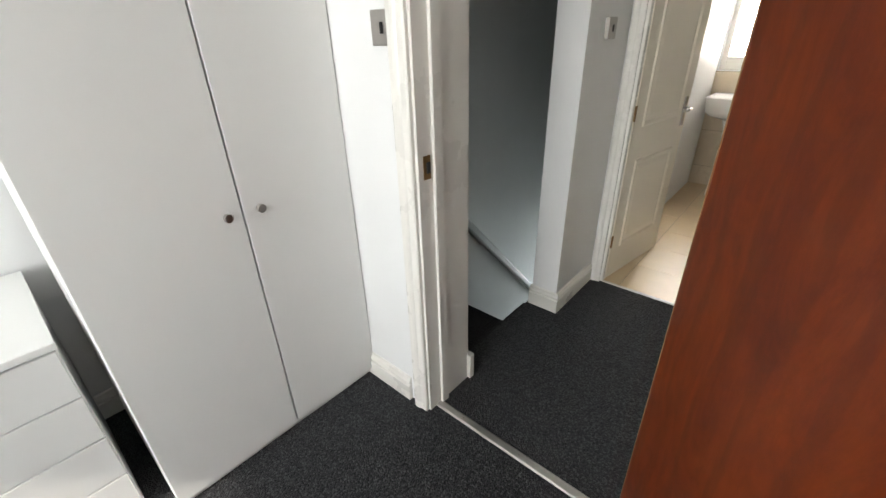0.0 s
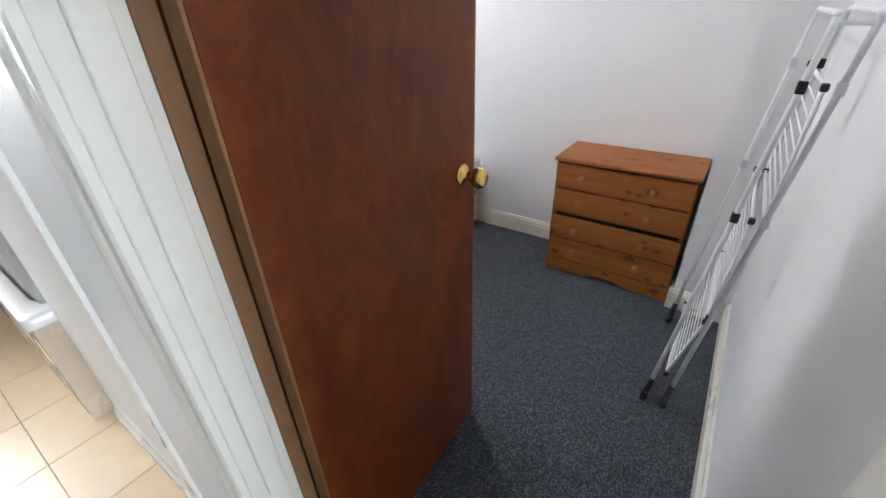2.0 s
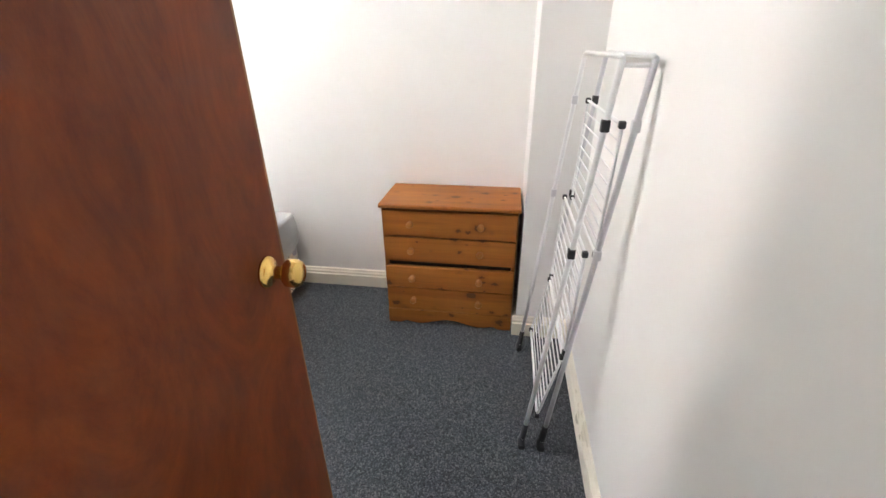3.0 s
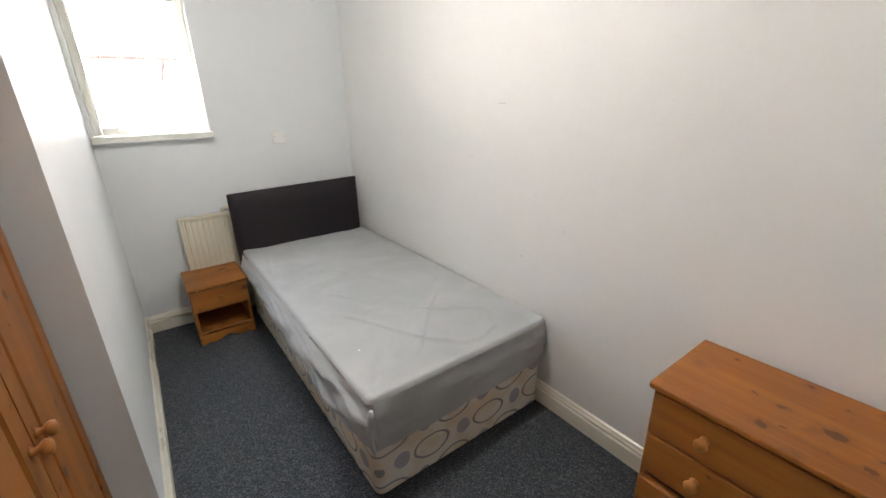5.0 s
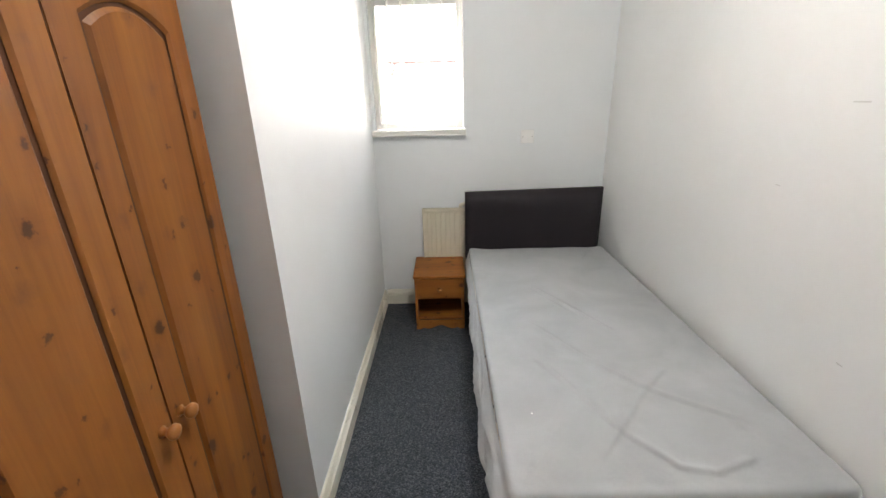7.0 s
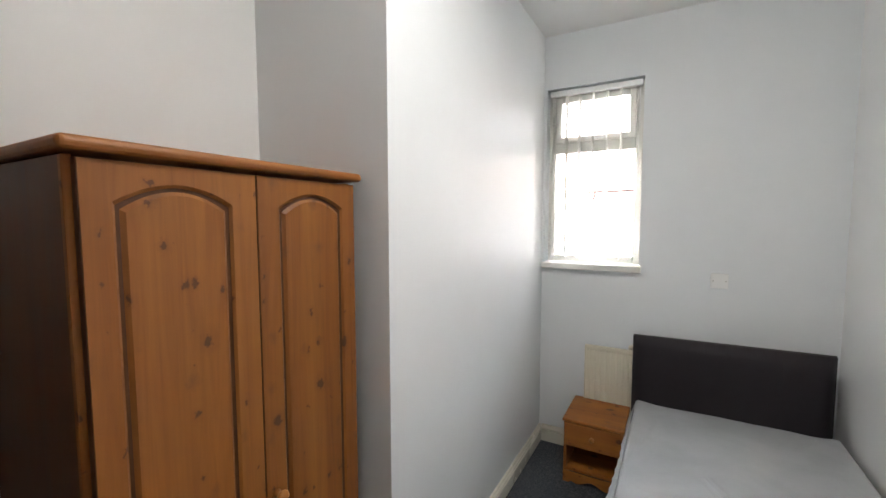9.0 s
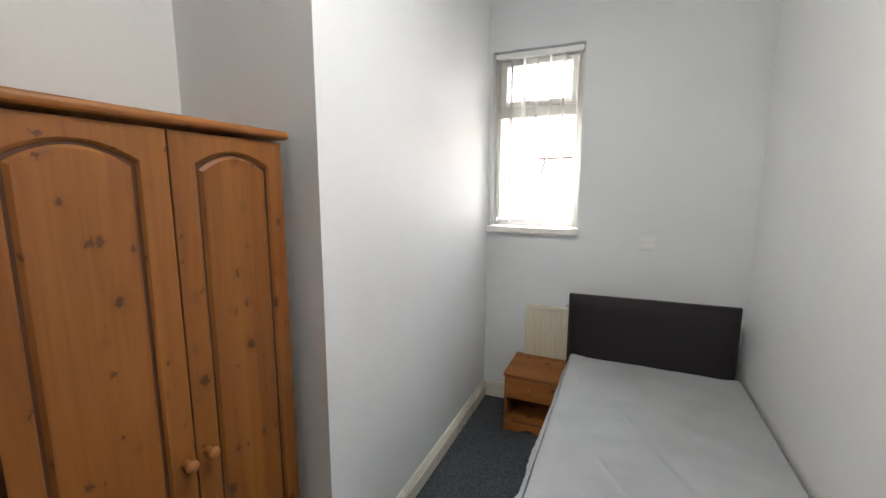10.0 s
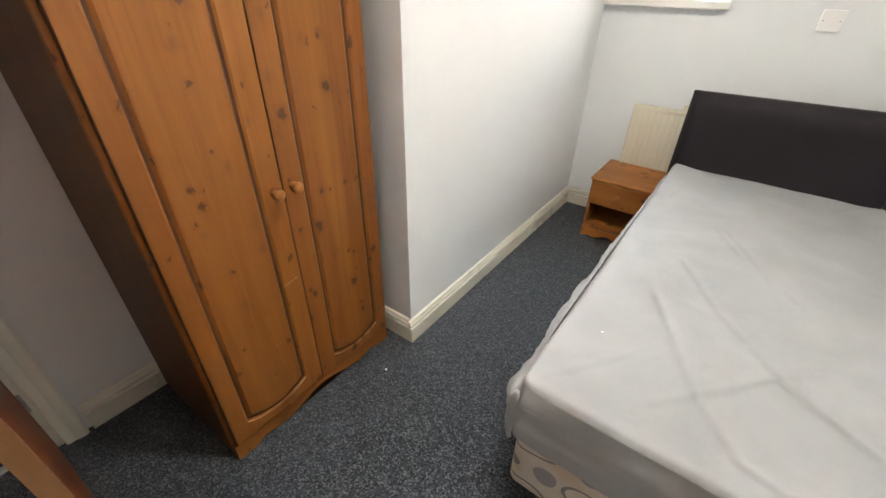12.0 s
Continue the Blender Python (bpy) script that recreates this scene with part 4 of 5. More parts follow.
def wardrobe_door(parent, x, y0, y1, z0, z1, knob_y, left, right):
    """A frame round a sunk, raised-field panel, facing +x."""
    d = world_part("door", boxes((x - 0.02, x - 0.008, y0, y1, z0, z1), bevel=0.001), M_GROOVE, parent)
    py0, py1, pz0, pz1 = y0 + left, y1 - right, z0 + 0.03, z1 - 0.038
    inner = arch_panel(py0, py1, pz0, pz1, 0.038, 0.035)
    n = len(inner)
    # frame as one ring: outer rectangle against the panel outline
    bm = bmesh.new()
    cy, cz = (py0 + py1) / 2, (pz0 + pz1) / 2
    outer = []
    m = n // 2
    for k, (u, v) in enumerate(inner):
        t = (k % m) / (m - 1)
        outer.append((y0 + (y1 - y0) * t, z0) if k < m else (y1 + (y0 - y1) * t, z1))
    layers = []
    for xx, ring_pts in ((x - 0.008, outer), (x, outer), (x, inner), (x - 0.006, [(u + (0.006 if u < cy else -0.006), v + (0.006 if v < cz else -0.006)) for u, v in inner])):
        layers.append([bm.verts.new((xx, u, v)) for u, v in ring_pts])
    for la, lb in zip(layers, layers[1:]):
        for k in range(n):
            try:
                bm.faces.new((la[k], la[(k + 1) % n], lb[(k + 1) % n], lb[k]))
            except ValueError:
                pass
    bmesh.ops.remove_doubles(bm, verts=bm.verts, dist=1e-5)
    part("frame", bm, M_PINE, d)
    part("edge_band", boxes((x - 0.02, x - 0.002, y0 - 0.0016, y0 - 0.0001, z0, z1)), M_GROOVE, d, "dark red door edge")
    # Pale tube puts the lower bevel's highlight and wear into colour.
    foot_curve = [(x - 0.0015, u, v - 0.001) for u, v in arch_panel(py0 + 0.004, py1 - 0.004, pz0, pz1, 0.038, 0.035)[:17]]
    part("worn_highlight", tube(foot_curve, 0.0016, 6), M_WORN_HIGHLIGHT, d, "pale worn highlight along the panel foot")
    g = 0.014
    field = arch_panel(py0 + g, py1 - g, pz0 + g, pz1 - g, 0.038, 0.035)
    fb = bmesh.new()
    lay = [[fb.verts.new((xx, u, v)) for u, v in pts] for xx, pts in ((x - 0.008, field), (x - 0.001, arch_panel(py0 + g + 0.008, py1 - g - 0.008, pz0 + g + 0.008, pz1 - g - 0.008, 0.036, 0.033)))]
    for k in range(n):
        fb.faces.new((lay[0][k], lay[0][(k + 1) % n], lay[1][(k + 1) % n], lay[1][k]))
    fb.faces.new(lay[1])
    part("panel", fb, M_PINE, d)
    kn = part("knob", lathe([(0, 0.013), (0.004, 0.008), (0.012, 0.008), (0.017, 0.0135), (0.023, 0.017), (0.03, 0.0155), (0.034, 0.009), (0.0355, 0.002)], (x, knob_y, 0.86), (1, 0, 0), 18), M_KNOB, d)
    return d


wr = thing("pine_wardrobe", 0.7, 2.62, 0, "two-door orange pine wardrobe with arched panels", "wardrobe")
WX0, WX1, WY0, WY1, WH = 0.43, 0.947, 2.275, 2.99, 1.738
world_part("side_panel", boxes((WX0, WX1 - 0.038, WY0, WY0 + 0.018, 0, WH - 0.03), bevel=0.001), M_PINE_SHADED, wr, "pine side panel with its shade put into the colour")
world_part("side_panel", boxes((WX0, WX1 - 0.0215, WY1 - 0.018, WY1, 0, WH - 0.03), bevel=0.001), M_PINE, wr)
world_part("back_panel", boxes((WX0, WX0 + 0.006, WY0 + 0.018, WY1 - 0.018, 0.06, WH - 0.03)), M_PINE, wr)
world_part("floor_panel", boxes((WX0 + 0.006, WX1 - 0.03, WY0 + 0.018, WY1 - 0.018, 0.07, 0.088)), M_PINE_Y, wr)
world_part("corner_post", boxes((WX1 - 0.038, WX1 - 0.0215, WY0 - 0.002, WY0 + 0.014, 0, WH - 0.03), bevel=0.003, seg=2), M_PINE, wr)
world_part("top", boxes((WX0 - 0.01, WX1 + 0.02, WY0 - 0.02, WY1 + 0.02, WH - 0.026, WH), bevel=0.011, seg=3), M_PINE_Y, wr)
pl = scallop(WY0, WY1, 0.0, 0.045) + [(WY1, 0.068), (WY0, 0.068)]
world_part("plinth", extrude_outline(pl, "yz", WX1 - 0.02, WX1 - 0.002), M_PINE_Y, wr)
wardrobe_door(wr, WX1, WY0 + 0.012, 2.634, 0.072, WH - 0.036, 2.607, 0.048, 0.062)
wardrobe_door(wr, WX1, 2.639, WY1 - 0.002, 0.072, WH - 0.036, 2.668, 0.062, 0.052)
for i, y in enumerate((2.572, 2.585, 2.598, 2.61)):
    world_part("scratch", boxes((WX1, WX1 + 0.0004, y, y + 0.006 + 0.002 * (i % 2), 0.553 + 0.0025 * i, 0.5555 + 0.0025 * i)), M_WORN_HIGHLIGHT, wr, "short white scratch")

# ---- radiator and sockets ----
rad = thing("radiator", 1.65, 4.78, 0.14, "cream panel radiator on the wall behind the headboard", "radiator")
bm = bmesh.new()
RX0, RX1, RZ0, RZ1 = 1.362, 1.95, 0.15, 0.762
n = int((RX1 - RX0) / 0.0083)
fr_pts = []
for i in range(n + 1):
    u = RX0 + (RX1 - RX0) * i / n
    ph = ((u - RX0) / 0.033) % 1.0
    dep = 0.0 if ph < 0.7 else -0.004
    fr_pts.append((u, 4.772 - dep * 1.0))
prev = None
for u, y in fr_pts:
    cur = [bm.verts.new((u, y, RZ0 + 0.03)), bm.verts.new((u, y, RZ1 - 0.035)), bm.verts.new((u, 4.768, RZ1 - 0.022))]
    if prev:
        bm.faces.new((prev[0], cur[0], cur[1], prev[1]))
        bm.faces.new((prev[1], cur[1], cur[2], prev[2]))
    prev = cur
box(bm, RX0, RX1, 4.781, 4.786, RZ0, RZ1 - 0.004)
world_part("panel", bm, M_RAD, rad)
world_part("frame", boxes((RX0 - 0.004, RX1, 4.766, 4.786, RZ1 - 0.022, RZ1), (RX0 - 0.004, RX1, 4.766, 4.786, RZ0, RZ0 + 0.03), (RX0 - 0.006, RX0 + 0.006, 4.764, 4.787, RZ0, RZ1), bevel=0.003), M_RAD, rad)
world_part("bracket", boxes((1.5, 1.53, 4.786, 4.83, 0.3, 0.6)), M_RAD, rad)
world_part("valve", tube([(1.63, 4.80, 0.74), (1.63, 4.80, 0.775), (1.66, 4.8, 0.785), (1.7, 4.8, 0.785)], 0.014, 12), M_RAD, rad, "yellowed pipe fitting")


def plate(name, origin, w, h, out, mat, label, category, dark=False):
    """A wall plate: out is the wall's outward way."""
    o, out = Vector(origin), Vector(out)
    t = thing(name, *origin, label, category)
    side = Vector((0, 0, 1)).cross(out)
    a, b = o - side * w / 2 - Vector((0, 0, h / 2)), o + side * w / 2 + Vector((0, 0, h / 2)) + out * 0.018
    lo, hi = [min(p, q) for p, q in zip(a, b)], [max(p, q) for p, q in zip(a, b)]
    world_part("plate", boxes((lo[0], hi[0], lo[1], hi[1], lo[2], hi[2]), bevel=0.002), mat, t)
    rw, rh = (0.011, 0.028) if dark else (0.006, 0.006)
    for sx in ((0,) if dark else (-0.031, 0.031)):
        c = o + out * 0.018 + side * sx
        a, b = c - side * rw / 2 - Vector((0, 0, rh / 2)), c + side * rw / 2 + Vector((0, 0, rh / 2)) + out * 0.004
        lo, hi = [min(p, q) for p, q in zip(a, b)], [max(p, q) for p, q in zip(a, b)]
        world_part("rocker" if dark else "screw", boxes((lo[0], hi[0], lo[1], hi[1], lo[2], hi[2]), bevel=0.001), M_DARK if dark else M_STEEL, t)
    return t


plate("blank_plate", (2.086, YW, 1.232), 0.086, 0.086, (0, -1, 0), M_PLASTIC, "square white blanking plate on the wall", "wall plate")
plate("light_switch", (-0.612, 1.0, 1.405), 0.09, 0.088, (0, -1, 0), M_STEEL, "brushed steel light switch with one dark rocker", "light switch", True)
plate("light_switch", (-0.455, 2.165, 1.395), 0.086, 0.086, (1, 0, 0), M_STEEL, "brushed steel light switch with one dark rocker", "light switch", True)

# ---- doors ----


def flush_door(name, hinge, angle, width, label, mat):
    """A stained flush door 2.0 m high, built along +x from its hinge and then turned."""
    d = new(name)
    d.matrix_world = pose(*hinge, 0, 0, angle)
    tagged(d, label, "door", "", "structure")
    t = 0.036
    part("leaf", boxes((0.006, width - 0.006, -t, 0, 0.008, 1.985), bevel=0.0015), mat, d)
    part("lipping", boxes((width - 0.006, width, -t, 0, 0.008, 1.985), bevel=0.001), M_LIP, d)
    part("lipping", boxes((0, 0.006, -t, 0, 0.008, 1.985), bevel=0.001), M_LIP, d, "bare pine edge strip")
    for face, s in ((0.0, 1), (-t, -1)):
        k = part("door_knob", lathe([(0, 0.031), (0.004, 0.031), (0.008, 0.026), (0.012, 0.013), (0.028, 0.012), (0.034, 0.018), (0.042, 0.0265), (0.056, 0.0275), (0.066, 0.023), (0.069, 0.018), (0.07, 0.004)], (width - 0.07, face, 1.022), (0, s, 0), 28), M_BRASS, d, "polished brass knob")
    for z in (0.235, 1.75):
        h = part("hinge", boxes((-0.003, 0.0, -t + 0.002, -0.004, z - 0.038, z + 0.038), bevel=0.0005), M_STEEL, d)
        part("knuckle", lathe([(-0.038, 0.006), (-0.013, 0.006), (-0.0125, 0.005), (-0.0122, 0.006), (0.0122, 0.006), (0.0125, 0.005), (0.013, 0.006), (0.038, 0.006)], (-0.004, 0.004, z), sides=12), M_STEEL, h)
    return d


# bedroom door stands open into the bedroom
flush_door("door_2", (0.42, 1.93, 0), 2.3, 0.688, "red-brown stained flush door standing open, brass knob", M_DOOR)
# front room door swung back into the front room
flush_door("door_1", (0.262, 0.985, 0), -62, 0.76, "deep red mahogany flush door swung wide open", M_DOOR_RED)
keep = thing("strike_plate", -0.518, 1.035, 1.02, "tarnished brass latch plate on the door frame", "latch plate")
world_part("plate", boxes((-0.518, -0.515, 1.02, 1.052, 0.985, 1.06), bevel=0.001), M_OLDBRASS, keep)
world_part("tongue", boxes((-0.515, -0.51, 1.03, 1.046, 1.005, 1.04), bevel=0.001), M_DARK, keep)


def panel_door(name, hinge, angle, width, label):
    """An ivory moulded panel door, built along +x from its hinge; the seen face is -y."""
    d = new(name)
    d.matrix_world = pose(*hinge, 0, 0, angle)
    tagged(d, label, "door", "", "structure")
    t = 0.036
    part("leaf", boxes((0, width, 0, t, 0.008, 1.98), bevel=0.002), M_DOORWHITE, d)
    for x0, x1, z0, z1 in ((0.1, width - 0.1, 0.2, 0.74), (0.1, width - 0.1, 0.92, 1.85)):
        bm = bmesh.new()
        lay = []
        for dy, g in ((0.0, 0.0), (-0.007, 0.007), (-0.007, 0.014), (-0.0006, 0.03), (-0.004, 0.06)):
            lay.append([bm.verts.new(p) for p in ((x0 + g, dy, z0 + g), (x1 - g, dy, z0 + g), (x1 - g, dy, z1 - g), (x0 + g, dy, z1 - g))])
        for la, lb in zip(lay, lay[1:]):
            for k in range(4):
                bm.faces.new((la[k], la[(k + 1) % 4], lb[(k + 1) % 4], lb[k]))
        bm.faces.new(lay[-1])
        part("panel_moulding", bm, M_DOORWHITE, d)
    h = part("door_handle", boxes((width - 0.075, width - 0.035, -0.008, 0, 0.86, 1.03), bevel=0.003), M_CHROME, d, "chrome lever handle on a plate")
    part("lever", tube([(width - 0.055, -0.008, 0.965), (width - 0.055, -0.045, 0.965), (width - 0.075, -0.052, 0.965), (width - 0.16, -0.05, 0.962)], 0.008, 10), M_CHROME, h)
    for z in (0.26, 1.0, 1.75):
        part("hinge", boxes((-0.004, 0.012, -0.002, 0.004, z - 0.04, z + 0.04), bevel=0.0005), M_OLDBRASS, d)
    return d


panel_door("door_3", (-0.366, 2.45, 0), 81, 0.655, "ivory moulded panel door standing open into the bathroom")

# ---- clothes airer ----
airer = thing("clothes_airer", 1.85, 1.27, 0, "folded white clothes airer leaning against the wall", "clothes airer")
AX0, AX1 = 1.56, 2.13


def lean(y0, y1, z):
    return y0 + (y1 - y0) * z / 1.37


for x in (AX0, AX1):
    for y0, y1, m in ((1.365, 1.225, M_TUBE), (1.292, 1.15, M_TUBEGREY)):
        tubep = world_part("leg", tube([(x, lean(y0, y1, z), z) for z in (0.03, 0.7, 1.33, 1.365)], 0.0085, 12), m, airer)
        part("foot", tube([(x - 0.03, y0, 0.014), (x + 0.005, y0, 0.016), (x, y0 - 0.004, 0.045), (x, lean(y0, y1, 0.11), 0.11)], [0.013, 0.016, 0.013, 0.011], 12), M_BLACK, tubep, "black rubber foot")
        for z in (0.84, 1.21):
            part("joint", boxes((x - 0.011, x + 0.011, lean(y0, y1, z) - 0.011, lean(y0, y1, z) + 0.011, z - 0.016, z + 0.016), bevel=0.004, seg=2), M_BLACK if (x == AX0) == (y0 > 1.3) else M_TUBEGREY, tubep)
for y in (1.225, 1.15):
    world_part("top_bar", tube([(AX0, y, 1.365), (AX0 + 0.03, y, 1.372), (AX1 - 0.03, y, 1.372), (AX1, y, 1.365)], 0.0075, 10), M_TUBE, airer)
world_part("end_bar", tube([(AX0, 1.15, 1.352), (AX0, 1.225, 1.352)], 0.006, 8), M_TUBE, airer)
# three hanging racks folded down flat, each a frame with wires
for z0, z1, y0, y1 in ((0.83, 1.21, 1.205, 1.195), (0.45, 0.83, 1.25, 1.235), (0.14, 0.43, 1.315, 1.255)):
    rack = world_part("rack", tube([(AX0 + 0.02, y1, z1), (AX0 + 0.02, y0, z0), (AX1 - 0.02, y0, z0), (AX1 - 0.02, y1, z1), (AX0 + 0.02, y1, z1)], 0.0055, 8), M_TUBE, airer)
    for i in range(1, 9):
        z = z0 + (z1 - z0) * i / 9
        y = y0 + (y1 - y0) * i / 9
        part("wire", tube([(AX0 + 0.02, y, z), (AX1 - 0.02, y, z)], 0.0026, 6), M_TUBE, rack)
    for x in (AX0 + 0.02, AX1 - 0.02):
        part("clip", boxes((x - 0.009, x + 0.009, y1 - 0.009, y1 + 0.009, z1 - 0.01, z1 + 0.01), bevel=0.003), M_BLACK, rack)
        part("clip", boxes((x - 0.009, x + 0.009, y0 - 0.009, y0 + 0.009, z0 - 0.01, z0 + 0.01), bevel=0.003), M_BLACK, rack)

# ---- front room furniture ----
w1 = thing("white_wardrobe", -1.2, 0.6, 0, "plain white two-door wardrobe with small knobs", "wardrobe")
VX0, VX1, VY0, VY1, VH = -1.44, -0.87, 0.165, 0.998, 1.95
world_part("carcass", boxes((VX0, VX1 - 0.02, VY0, VY1, 0.0, VH), bevel=0.002), M_MELAMINE, w1)
for y0, y1, ky in ((VY0 + 0.002, 0.598, 0.551), (0.604, VY1 - 0.002, 0.651)):
    d = world_part("door", boxes((VX1 - 0.018, VX1, y0, y1, 0.035, VH - 0.004), bevel=0.0015), M_MELAMINE, w1)
    part("knob", lathe([(0, 0.007), (0.012, 0.007), (0.014, 0.013), (0.022, 0.014), (0.024, 0.012)], (VX1, ky, 0.93), (1, 0, 0), 18), M_STEEL, d, "small steel knob")
c1 = thing("white_chest", -1.2, -0.3, 0, "plain white chest of drawers beside the wardrobe", "chest of drawers")
CX0, CX1, CY0, CY1, CH = -1.52, -0.95, -0.72, 0.095, 0.72
world_part("body", boxes((CX0, CX1 - 0.02, CY0, CY1, 0, CH - 0.022), bevel=0.002), M_MELAMINE, c1)
world_part("top", boxes((CX0, CX1 + 0.006, CY0 - 0.004, CY1 + 0.004, CH - 0.022, CH), bevel=0.002), M_MELAMINE, c1)
for k in range(4):
    z0 = 0.05 + k * 0.161
    world_part("drawer", boxes((CX1 - 0.018, CX1, CY0 + 0.003, CY1 - 0.003, z0, z0 + 0.157), bevel=0.002), M_MELAMINE, c1)

# ---- bathroom ----
bath = thing("bathtub", 0.58, 3.95, 0, "white bathtub with a tiled front panel", "bathtub")
TX0, TX1, TY0, TY1, TZ = 0.215, 0.935, 3.17, 4.82, 0.525
bm = bmesh.new()
lay = []
for z, g, r in ((TZ - 0.045, 0.0, 0.03), (TZ - 0.006, 0.0, 0.03), (TZ, 0.006, 0.03), (TZ, 0.055, 0.12), (TZ - 0.012, 0.068, 0.13), (0.2, 0.12, 0.16), (0.14, 0.2, 0.12)):
    ringp = []
    for cx, cy, a0 in ((TX1 - g - r, TY1 - g - r, 0), (TX0 + g + r, TY1 - g - r, 90), (TX0 + g + r, TY0 + g + r, 180), (TX1 - g - r, TY0 + g + r, 270)):
        ringp += [bm.verts.new((cx + r * math.cos(radians(a0 + 15 * k)), cy + r * math.sin(radians(a0 + 15 * k)), z)) for k in range(7)]
    lay.append(ringp)
for la, lb in zip(lay, lay[1:]):
    for k in range(len(la)):
        bm.faces.new((la[k], la[(k + 1) % len(la)], lb[(k + 1) % len(la)], lb[k])).smooth = True
bm.faces.new(list(reversed(lay[-1])))
world_part("tub", bm, M_ACRYLIC, bath)
world_part("front_panel", boxes((TX0 + 0.015, TX0 + 0.035, TY0 + 0.035, TY1, -0.006, TZ - 0.045)), M_WALLTILE, bath, "beige tiled panel")
world_part("end_panel", boxes((TX0 + 0.015, TX1, TY0 + 0.012, TY0 + 0.033, -0.006, TZ - 0.045)), M_WALLTILE, bath, "beige tiled panel")

basin = thing("pedestal_basin", -0.165, 4.6, 0, "white ceramic basin on a pedestal with a chrome tap", "basin")
bm = bmesh.new()
SX, SY1, SW, SD, SZ = -0.165, 4.815, 0.5, 0.42, 0.865


def basin_ring(z, sx, y0, rr):
    pts = []
    hw = SW / 2 * sx
    n = 8
    pts += [(SX - hw, SY1), (SX + hw, SY1)]
    pts += [(SX + hw - rr + rr * math.cos(radians(-90 * k / n)), y0 + rr + rr * math.sin(radians(-90 * k / n))) for k in range(n + 1)]
    pts += [(SX - hw + rr + rr * math.cos(radians(-90 - 90 * k / n)), y0 + rr + rr * math.sin(radians(-90 - 90 * k / n))) for k in range(n + 1)]
    return [bm.verts.new((x, y, z)) for x, y in pts]


rings = [basin_ring(z, sx, y0, rr) for z, sx, y0, rr in ((0.67, 0.5, 4.56, 0.05), (0.71, 0.86, 4.45, 0.06), (0.745, 0.97, 4.42, 0.06), (0.855, 1.0, 4.395, 0.045), (SZ, 0.985, 4.4, 0.045), (SZ, 0.93, 4.42, 0.04))]
inner = [bm.verts.new((SX + (v.co.x - SX) * 0.97, min(v.co.y, 4.7) if i > 1 else 4.68, SZ - 0.01)) for i, v in enumerate(rings[-1])]
deep = [bm.verts.new((SX + (v.co.x - SX) * 0.6, 4.57 + (v.co.y - 4.57) * 0.55, SZ - 0.12)) for v in inner]
for la, lb in zip(rings + [inner], rings[1:] + [inner, deep]):
    if la is lb:
        continue
    for k in range(len(la)):
        bm.faces.new((la[k], la[(k + 1) % len(la)], lb[(k + 1) % len(la)], lb[k])).smooth = True
bm.faces.new(deep)
bm.faces.new(list(reversed(rings[0])))
world_part("bowl", bm, M_CERAMIC, basin)
world_part("pedestal", lathe([(-0.006, 0.085), (0.02, 0.08), (0.1, 0.074), (0.45, 0.07), (0.6, 0.076), (0.68, 0.1)], (SX, 4.54, 0), sides=28), M_CERAMIC, basin)
tap = world_part("tap", lathe([(0, 0.024), (0.01, 0.022), (0.02, 0.02), (0.085, 0.02), (0.1, 0.022), (0.115, 0.018), (0.118, 0.004)], (SX, 4.735, SZ), sides=20), M_CHROME, basin, "chrome mixer tap")
part("spout", tube([(SX, 4.73, SZ + 0.05), (SX, 4.66, SZ + 0.055), (SX, 4.63, SZ + 0.045)], [0.014, 0.012, 0.011], 12), M_CHROME, tap)
part("lever", boxes((SX - 0.012, SX + 0.012, 4.69, 4.745, SZ + 0.118, SZ + 0.128), bevel=0.004), M_CHROME, tap)
world_part("overflow", lathe([(0, 0.012), (0.003, 0.011)], (SX, 4.682, SZ - 0.03), (0, -1, 0), 14), M_CHROME, basin)

hook = thing("robe_hook", 0.05, 4.81, 1.19, "small chrome hook on the tiled wall", "hook")
world_part("plate", lathe([(0, 0.024), (0.006, 0.024), (0.009, 0.02)], (0.065, 4.812, 1.195), (0, -1, 0), 18), M_CHROME, hook)
world_part("arm", tube([(0.065, 4.805, 1.195), (0.06, 4.76, 1.193), (0.0, 4.755, 1.19), (-0.03, 4.757, 1.19)], [0.009, 0.008, 0.007, 0.006], 10), M_CHROME, hook)

# shower curtain: hangs from a rail outside the tub, gathered, its hem inside
curtain = thing("shower_curtain", 0.3, 3.5, 0.6, "white shower curtain gathered at the end of the bath", "shower curtain")
bm = bmesh.new()
cols = []
NC, NR = 90, 22
for i in range(NC + 1):
    s = i / NC
    col = []
    for j in range(NR + 1):
        t = j / NR
        z = 2.05 - (2.05 - 0.44) * t
        spread = 1 + 0.25 * t
        amp = 0.022 * (0.6 + 0.5 * t)
        y = 3.2 + 0.62 * s * spread * 0.9
        x = 0.285 + 0.03 * t + amp * math.sin(s * 46 + 0.6 * math.sin(t * 2.5)) + 0.01 * noise.noise((s * 6, t * 2, 0))
        col.append(bm.verts.new((x, y, z)))
    cols.append(col)
for ca, cb in zip(cols, cols[1:]):
    for j in range(NR):
        bm.faces.new((ca[j], cb[j], cb[j + 1], ca[j + 1])).smooth = True
bmesh.ops.solidify(bm, geom=bm.faces[:], thickness=0.001)
world_part("cloth", bm, M_CURTAIN, curtain)
world_part("rail", tube([(0.285, 3.155, 2.07), (0.285, 4.825, 2.07)], 0.011, 12), M_CHROME, curtain)
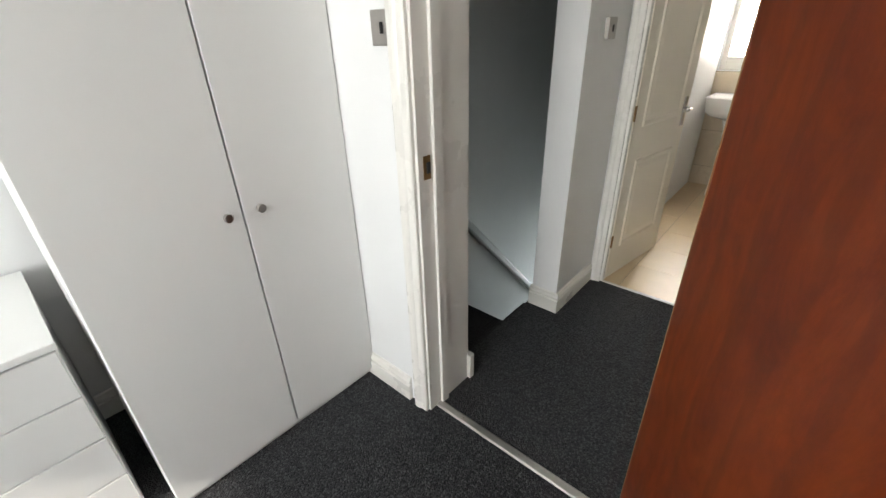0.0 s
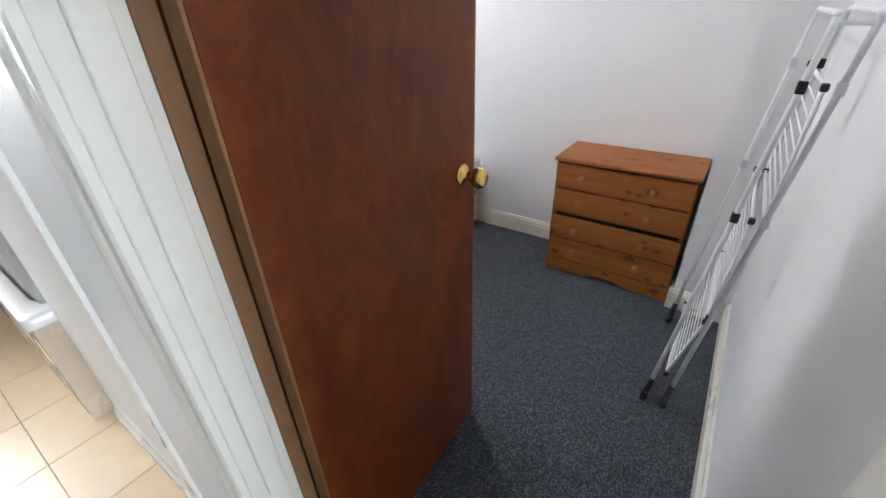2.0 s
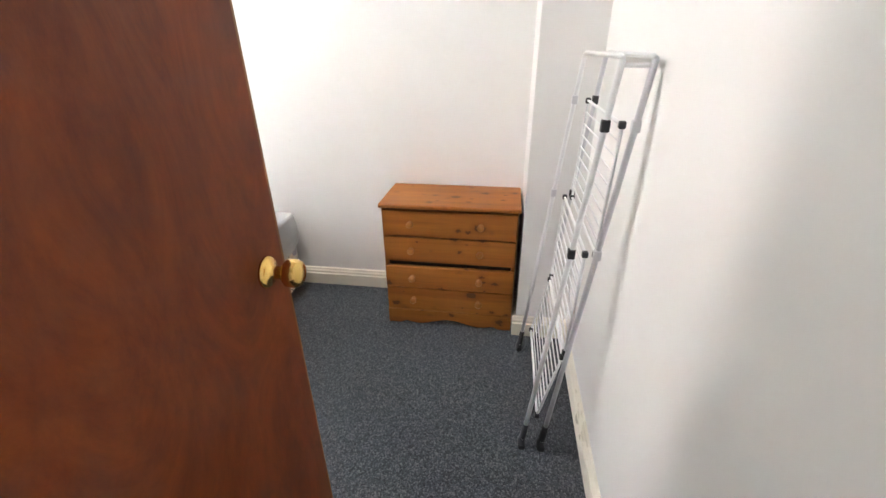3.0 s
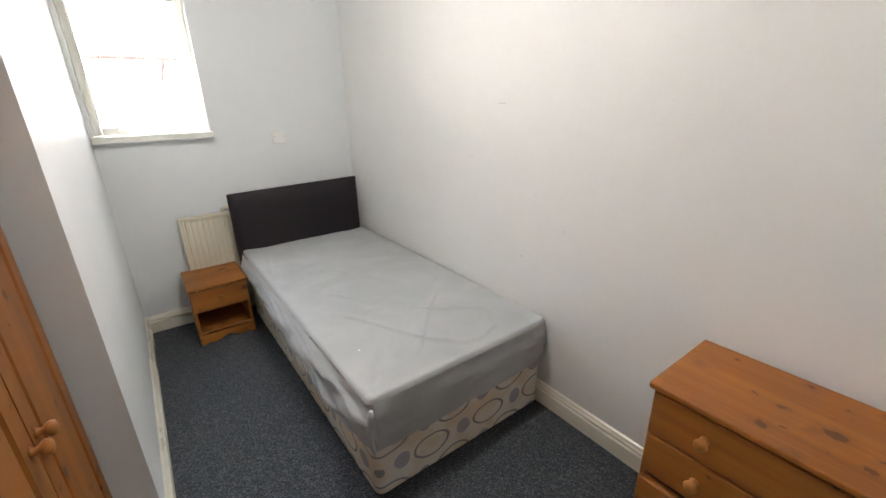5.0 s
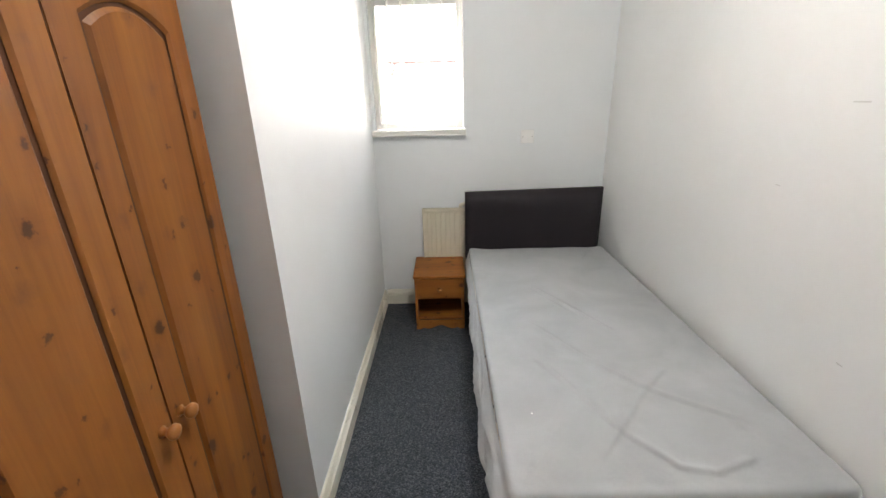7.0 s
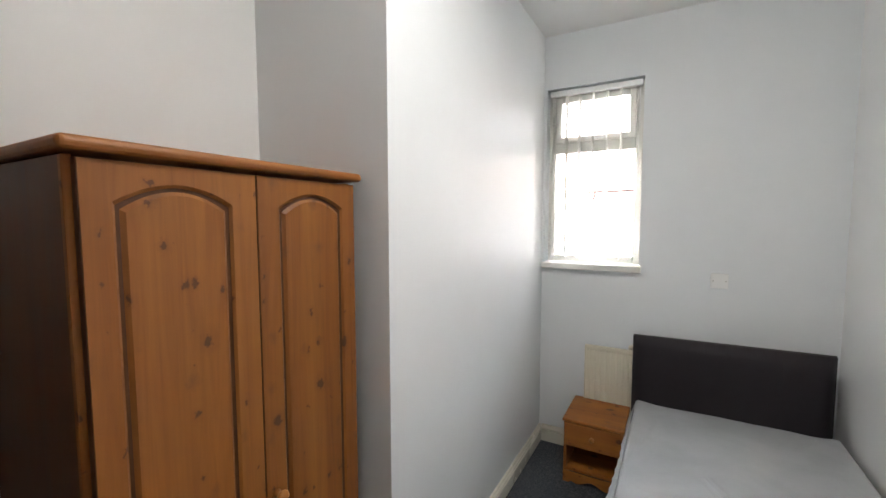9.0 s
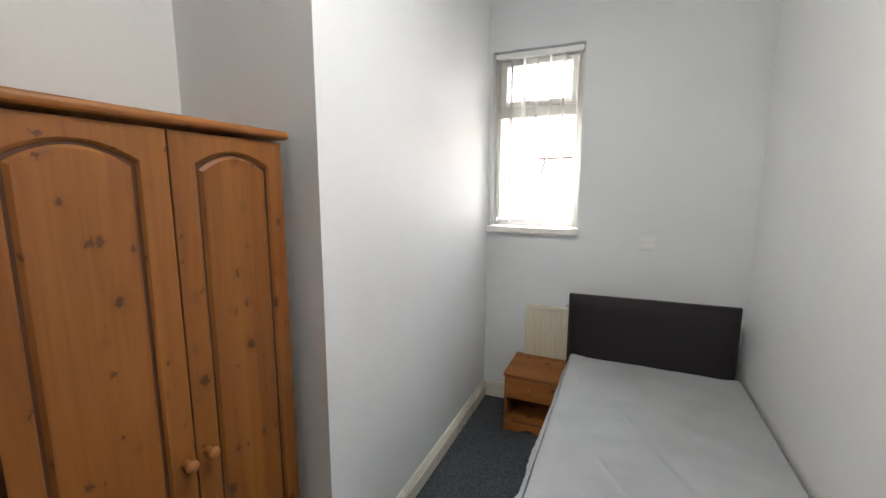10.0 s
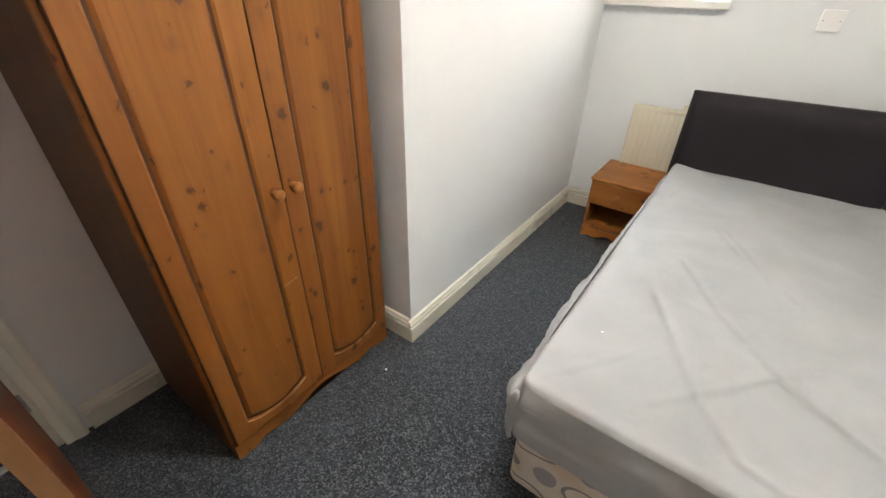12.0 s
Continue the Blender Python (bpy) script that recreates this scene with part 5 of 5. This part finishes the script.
for i in range(8):
    y = 3.23 + i * 0.075
    world_part("ring", tube([(0.285 + 0.016 * math.cos(a * 0.785), y, 2.06 + 0.022 * math.sin(a * 0.785)) for a in range(9)], 0.002, 6), M_PLASTIC, curtain)

# small knocks in the paint of the wall beside the bed
for y, z, w, h in ((2.87, 1.05, 0.006, 0.006), (3.08, 1.44, 0.05, 0.004), (2.93, 0.74, 0.018, 0.004), (2.7, 0.92, 0.008, 0.005), (3.3, 1.18, 0.02, 0.003)):
    solid("paint_scuff", boxes((XR - 0.0006, XR, y, y + w, z, z + h)), M_SCUFF, "small grey scuff in the wall paint", "scuff", "structure")

# a loose scrap on the bedroom carpet
for x, y, r in ((1.07, 2.85, 0.005),):
    solid("paper_scrap", lathe([(0, r * 0.8), (0.002, r), (0.004, r * 0.5)], (x, y, 0.0), sides=6), M_PLASTIC, "tiny white paper scrap lying on the carpet", "scrap")

solid("lint_speck", lathe([(0, 0.003), (0.002, 0.004), (0.004, 0.002)], (1.794, 3.039, 0.5), sides=6), M_PLASTIC, "tiny white speck of lint on the grey sheet", "lint")

# ---- pieces: tiles ----
P = 0.331
bm = boxes((0.0015, P - 0.0015, 0.0015, P - 0.0015, -0.006, 0.0), bevel=0.0015)
tile_mesh = mesh_of("tile", bm, M_FLOORTILE)
for i in range(-2, 3):
    for j in range(8):
        x, y = 0.055 + i * P, 2.438 + j * P
        x0, x1, y1 = max(x, -0.455), min(x + P, 0.94), min(y + P, YW)
        if x1 - x0 < 0.03:
            continue
        whole = x1 - x0 > P - 0.001 and y1 - y > P - 0.001
        me = tile_mesh if whole else mesh_of("tile", boxes((x0 - x + 0.0015, x1 - x - 0.0015, 0.0015, y1 - y - 0.0015, -0.006, 0.0), bevel=0.0015), M_FLOORTILE)
        t = new("tile", me)
        t.location = (x, y, 0)
        t.parent = floor_bath
tiling = tagged(new("wall_tiling", mesh_of("wall_tiling", boxes((-0.235, 0.94, YW - 0.006, YW - 0.001, -0.006, 2.3), (-0.455, -0.235, YW - 0.006, YW - 0.001, -0.006, 1.045)), M_GROUT)), "beige wall tiles in wide courses", "tiles", "", "structure")
for zi in range(7):
    z0, z1 = -0.155 + zi * 0.34, -0.155 + (zi + 1) * 0.34
    for xi in range(2):
        x0, x1 = -0.455 + xi * 0.7, min(-0.455 + (xi + 1) * 0.7, 0.94)
        spans = [(x0, x1, max(z0, 0), min(z1, 2.3))]
        if x0 < -0.235:
            if z0 >= 1.04:
                spans = [(-0.23, x1, z0, min(z1, 2.3))]
            elif z1 > 1.04:
                spans = [(x0, -0.233, z0, 1.04), (-0.23, x1, z0, z1)]
        for a, b, c, d in spans:
            t = new("tile", mesh_of("tile", boxes((a + 0.001, b - 0.001, YW - 0.012, YW - 0.006, c + 0.002, d - 0.002), bevel=0.001), M_WALLTILE))
            t.parent = tiling
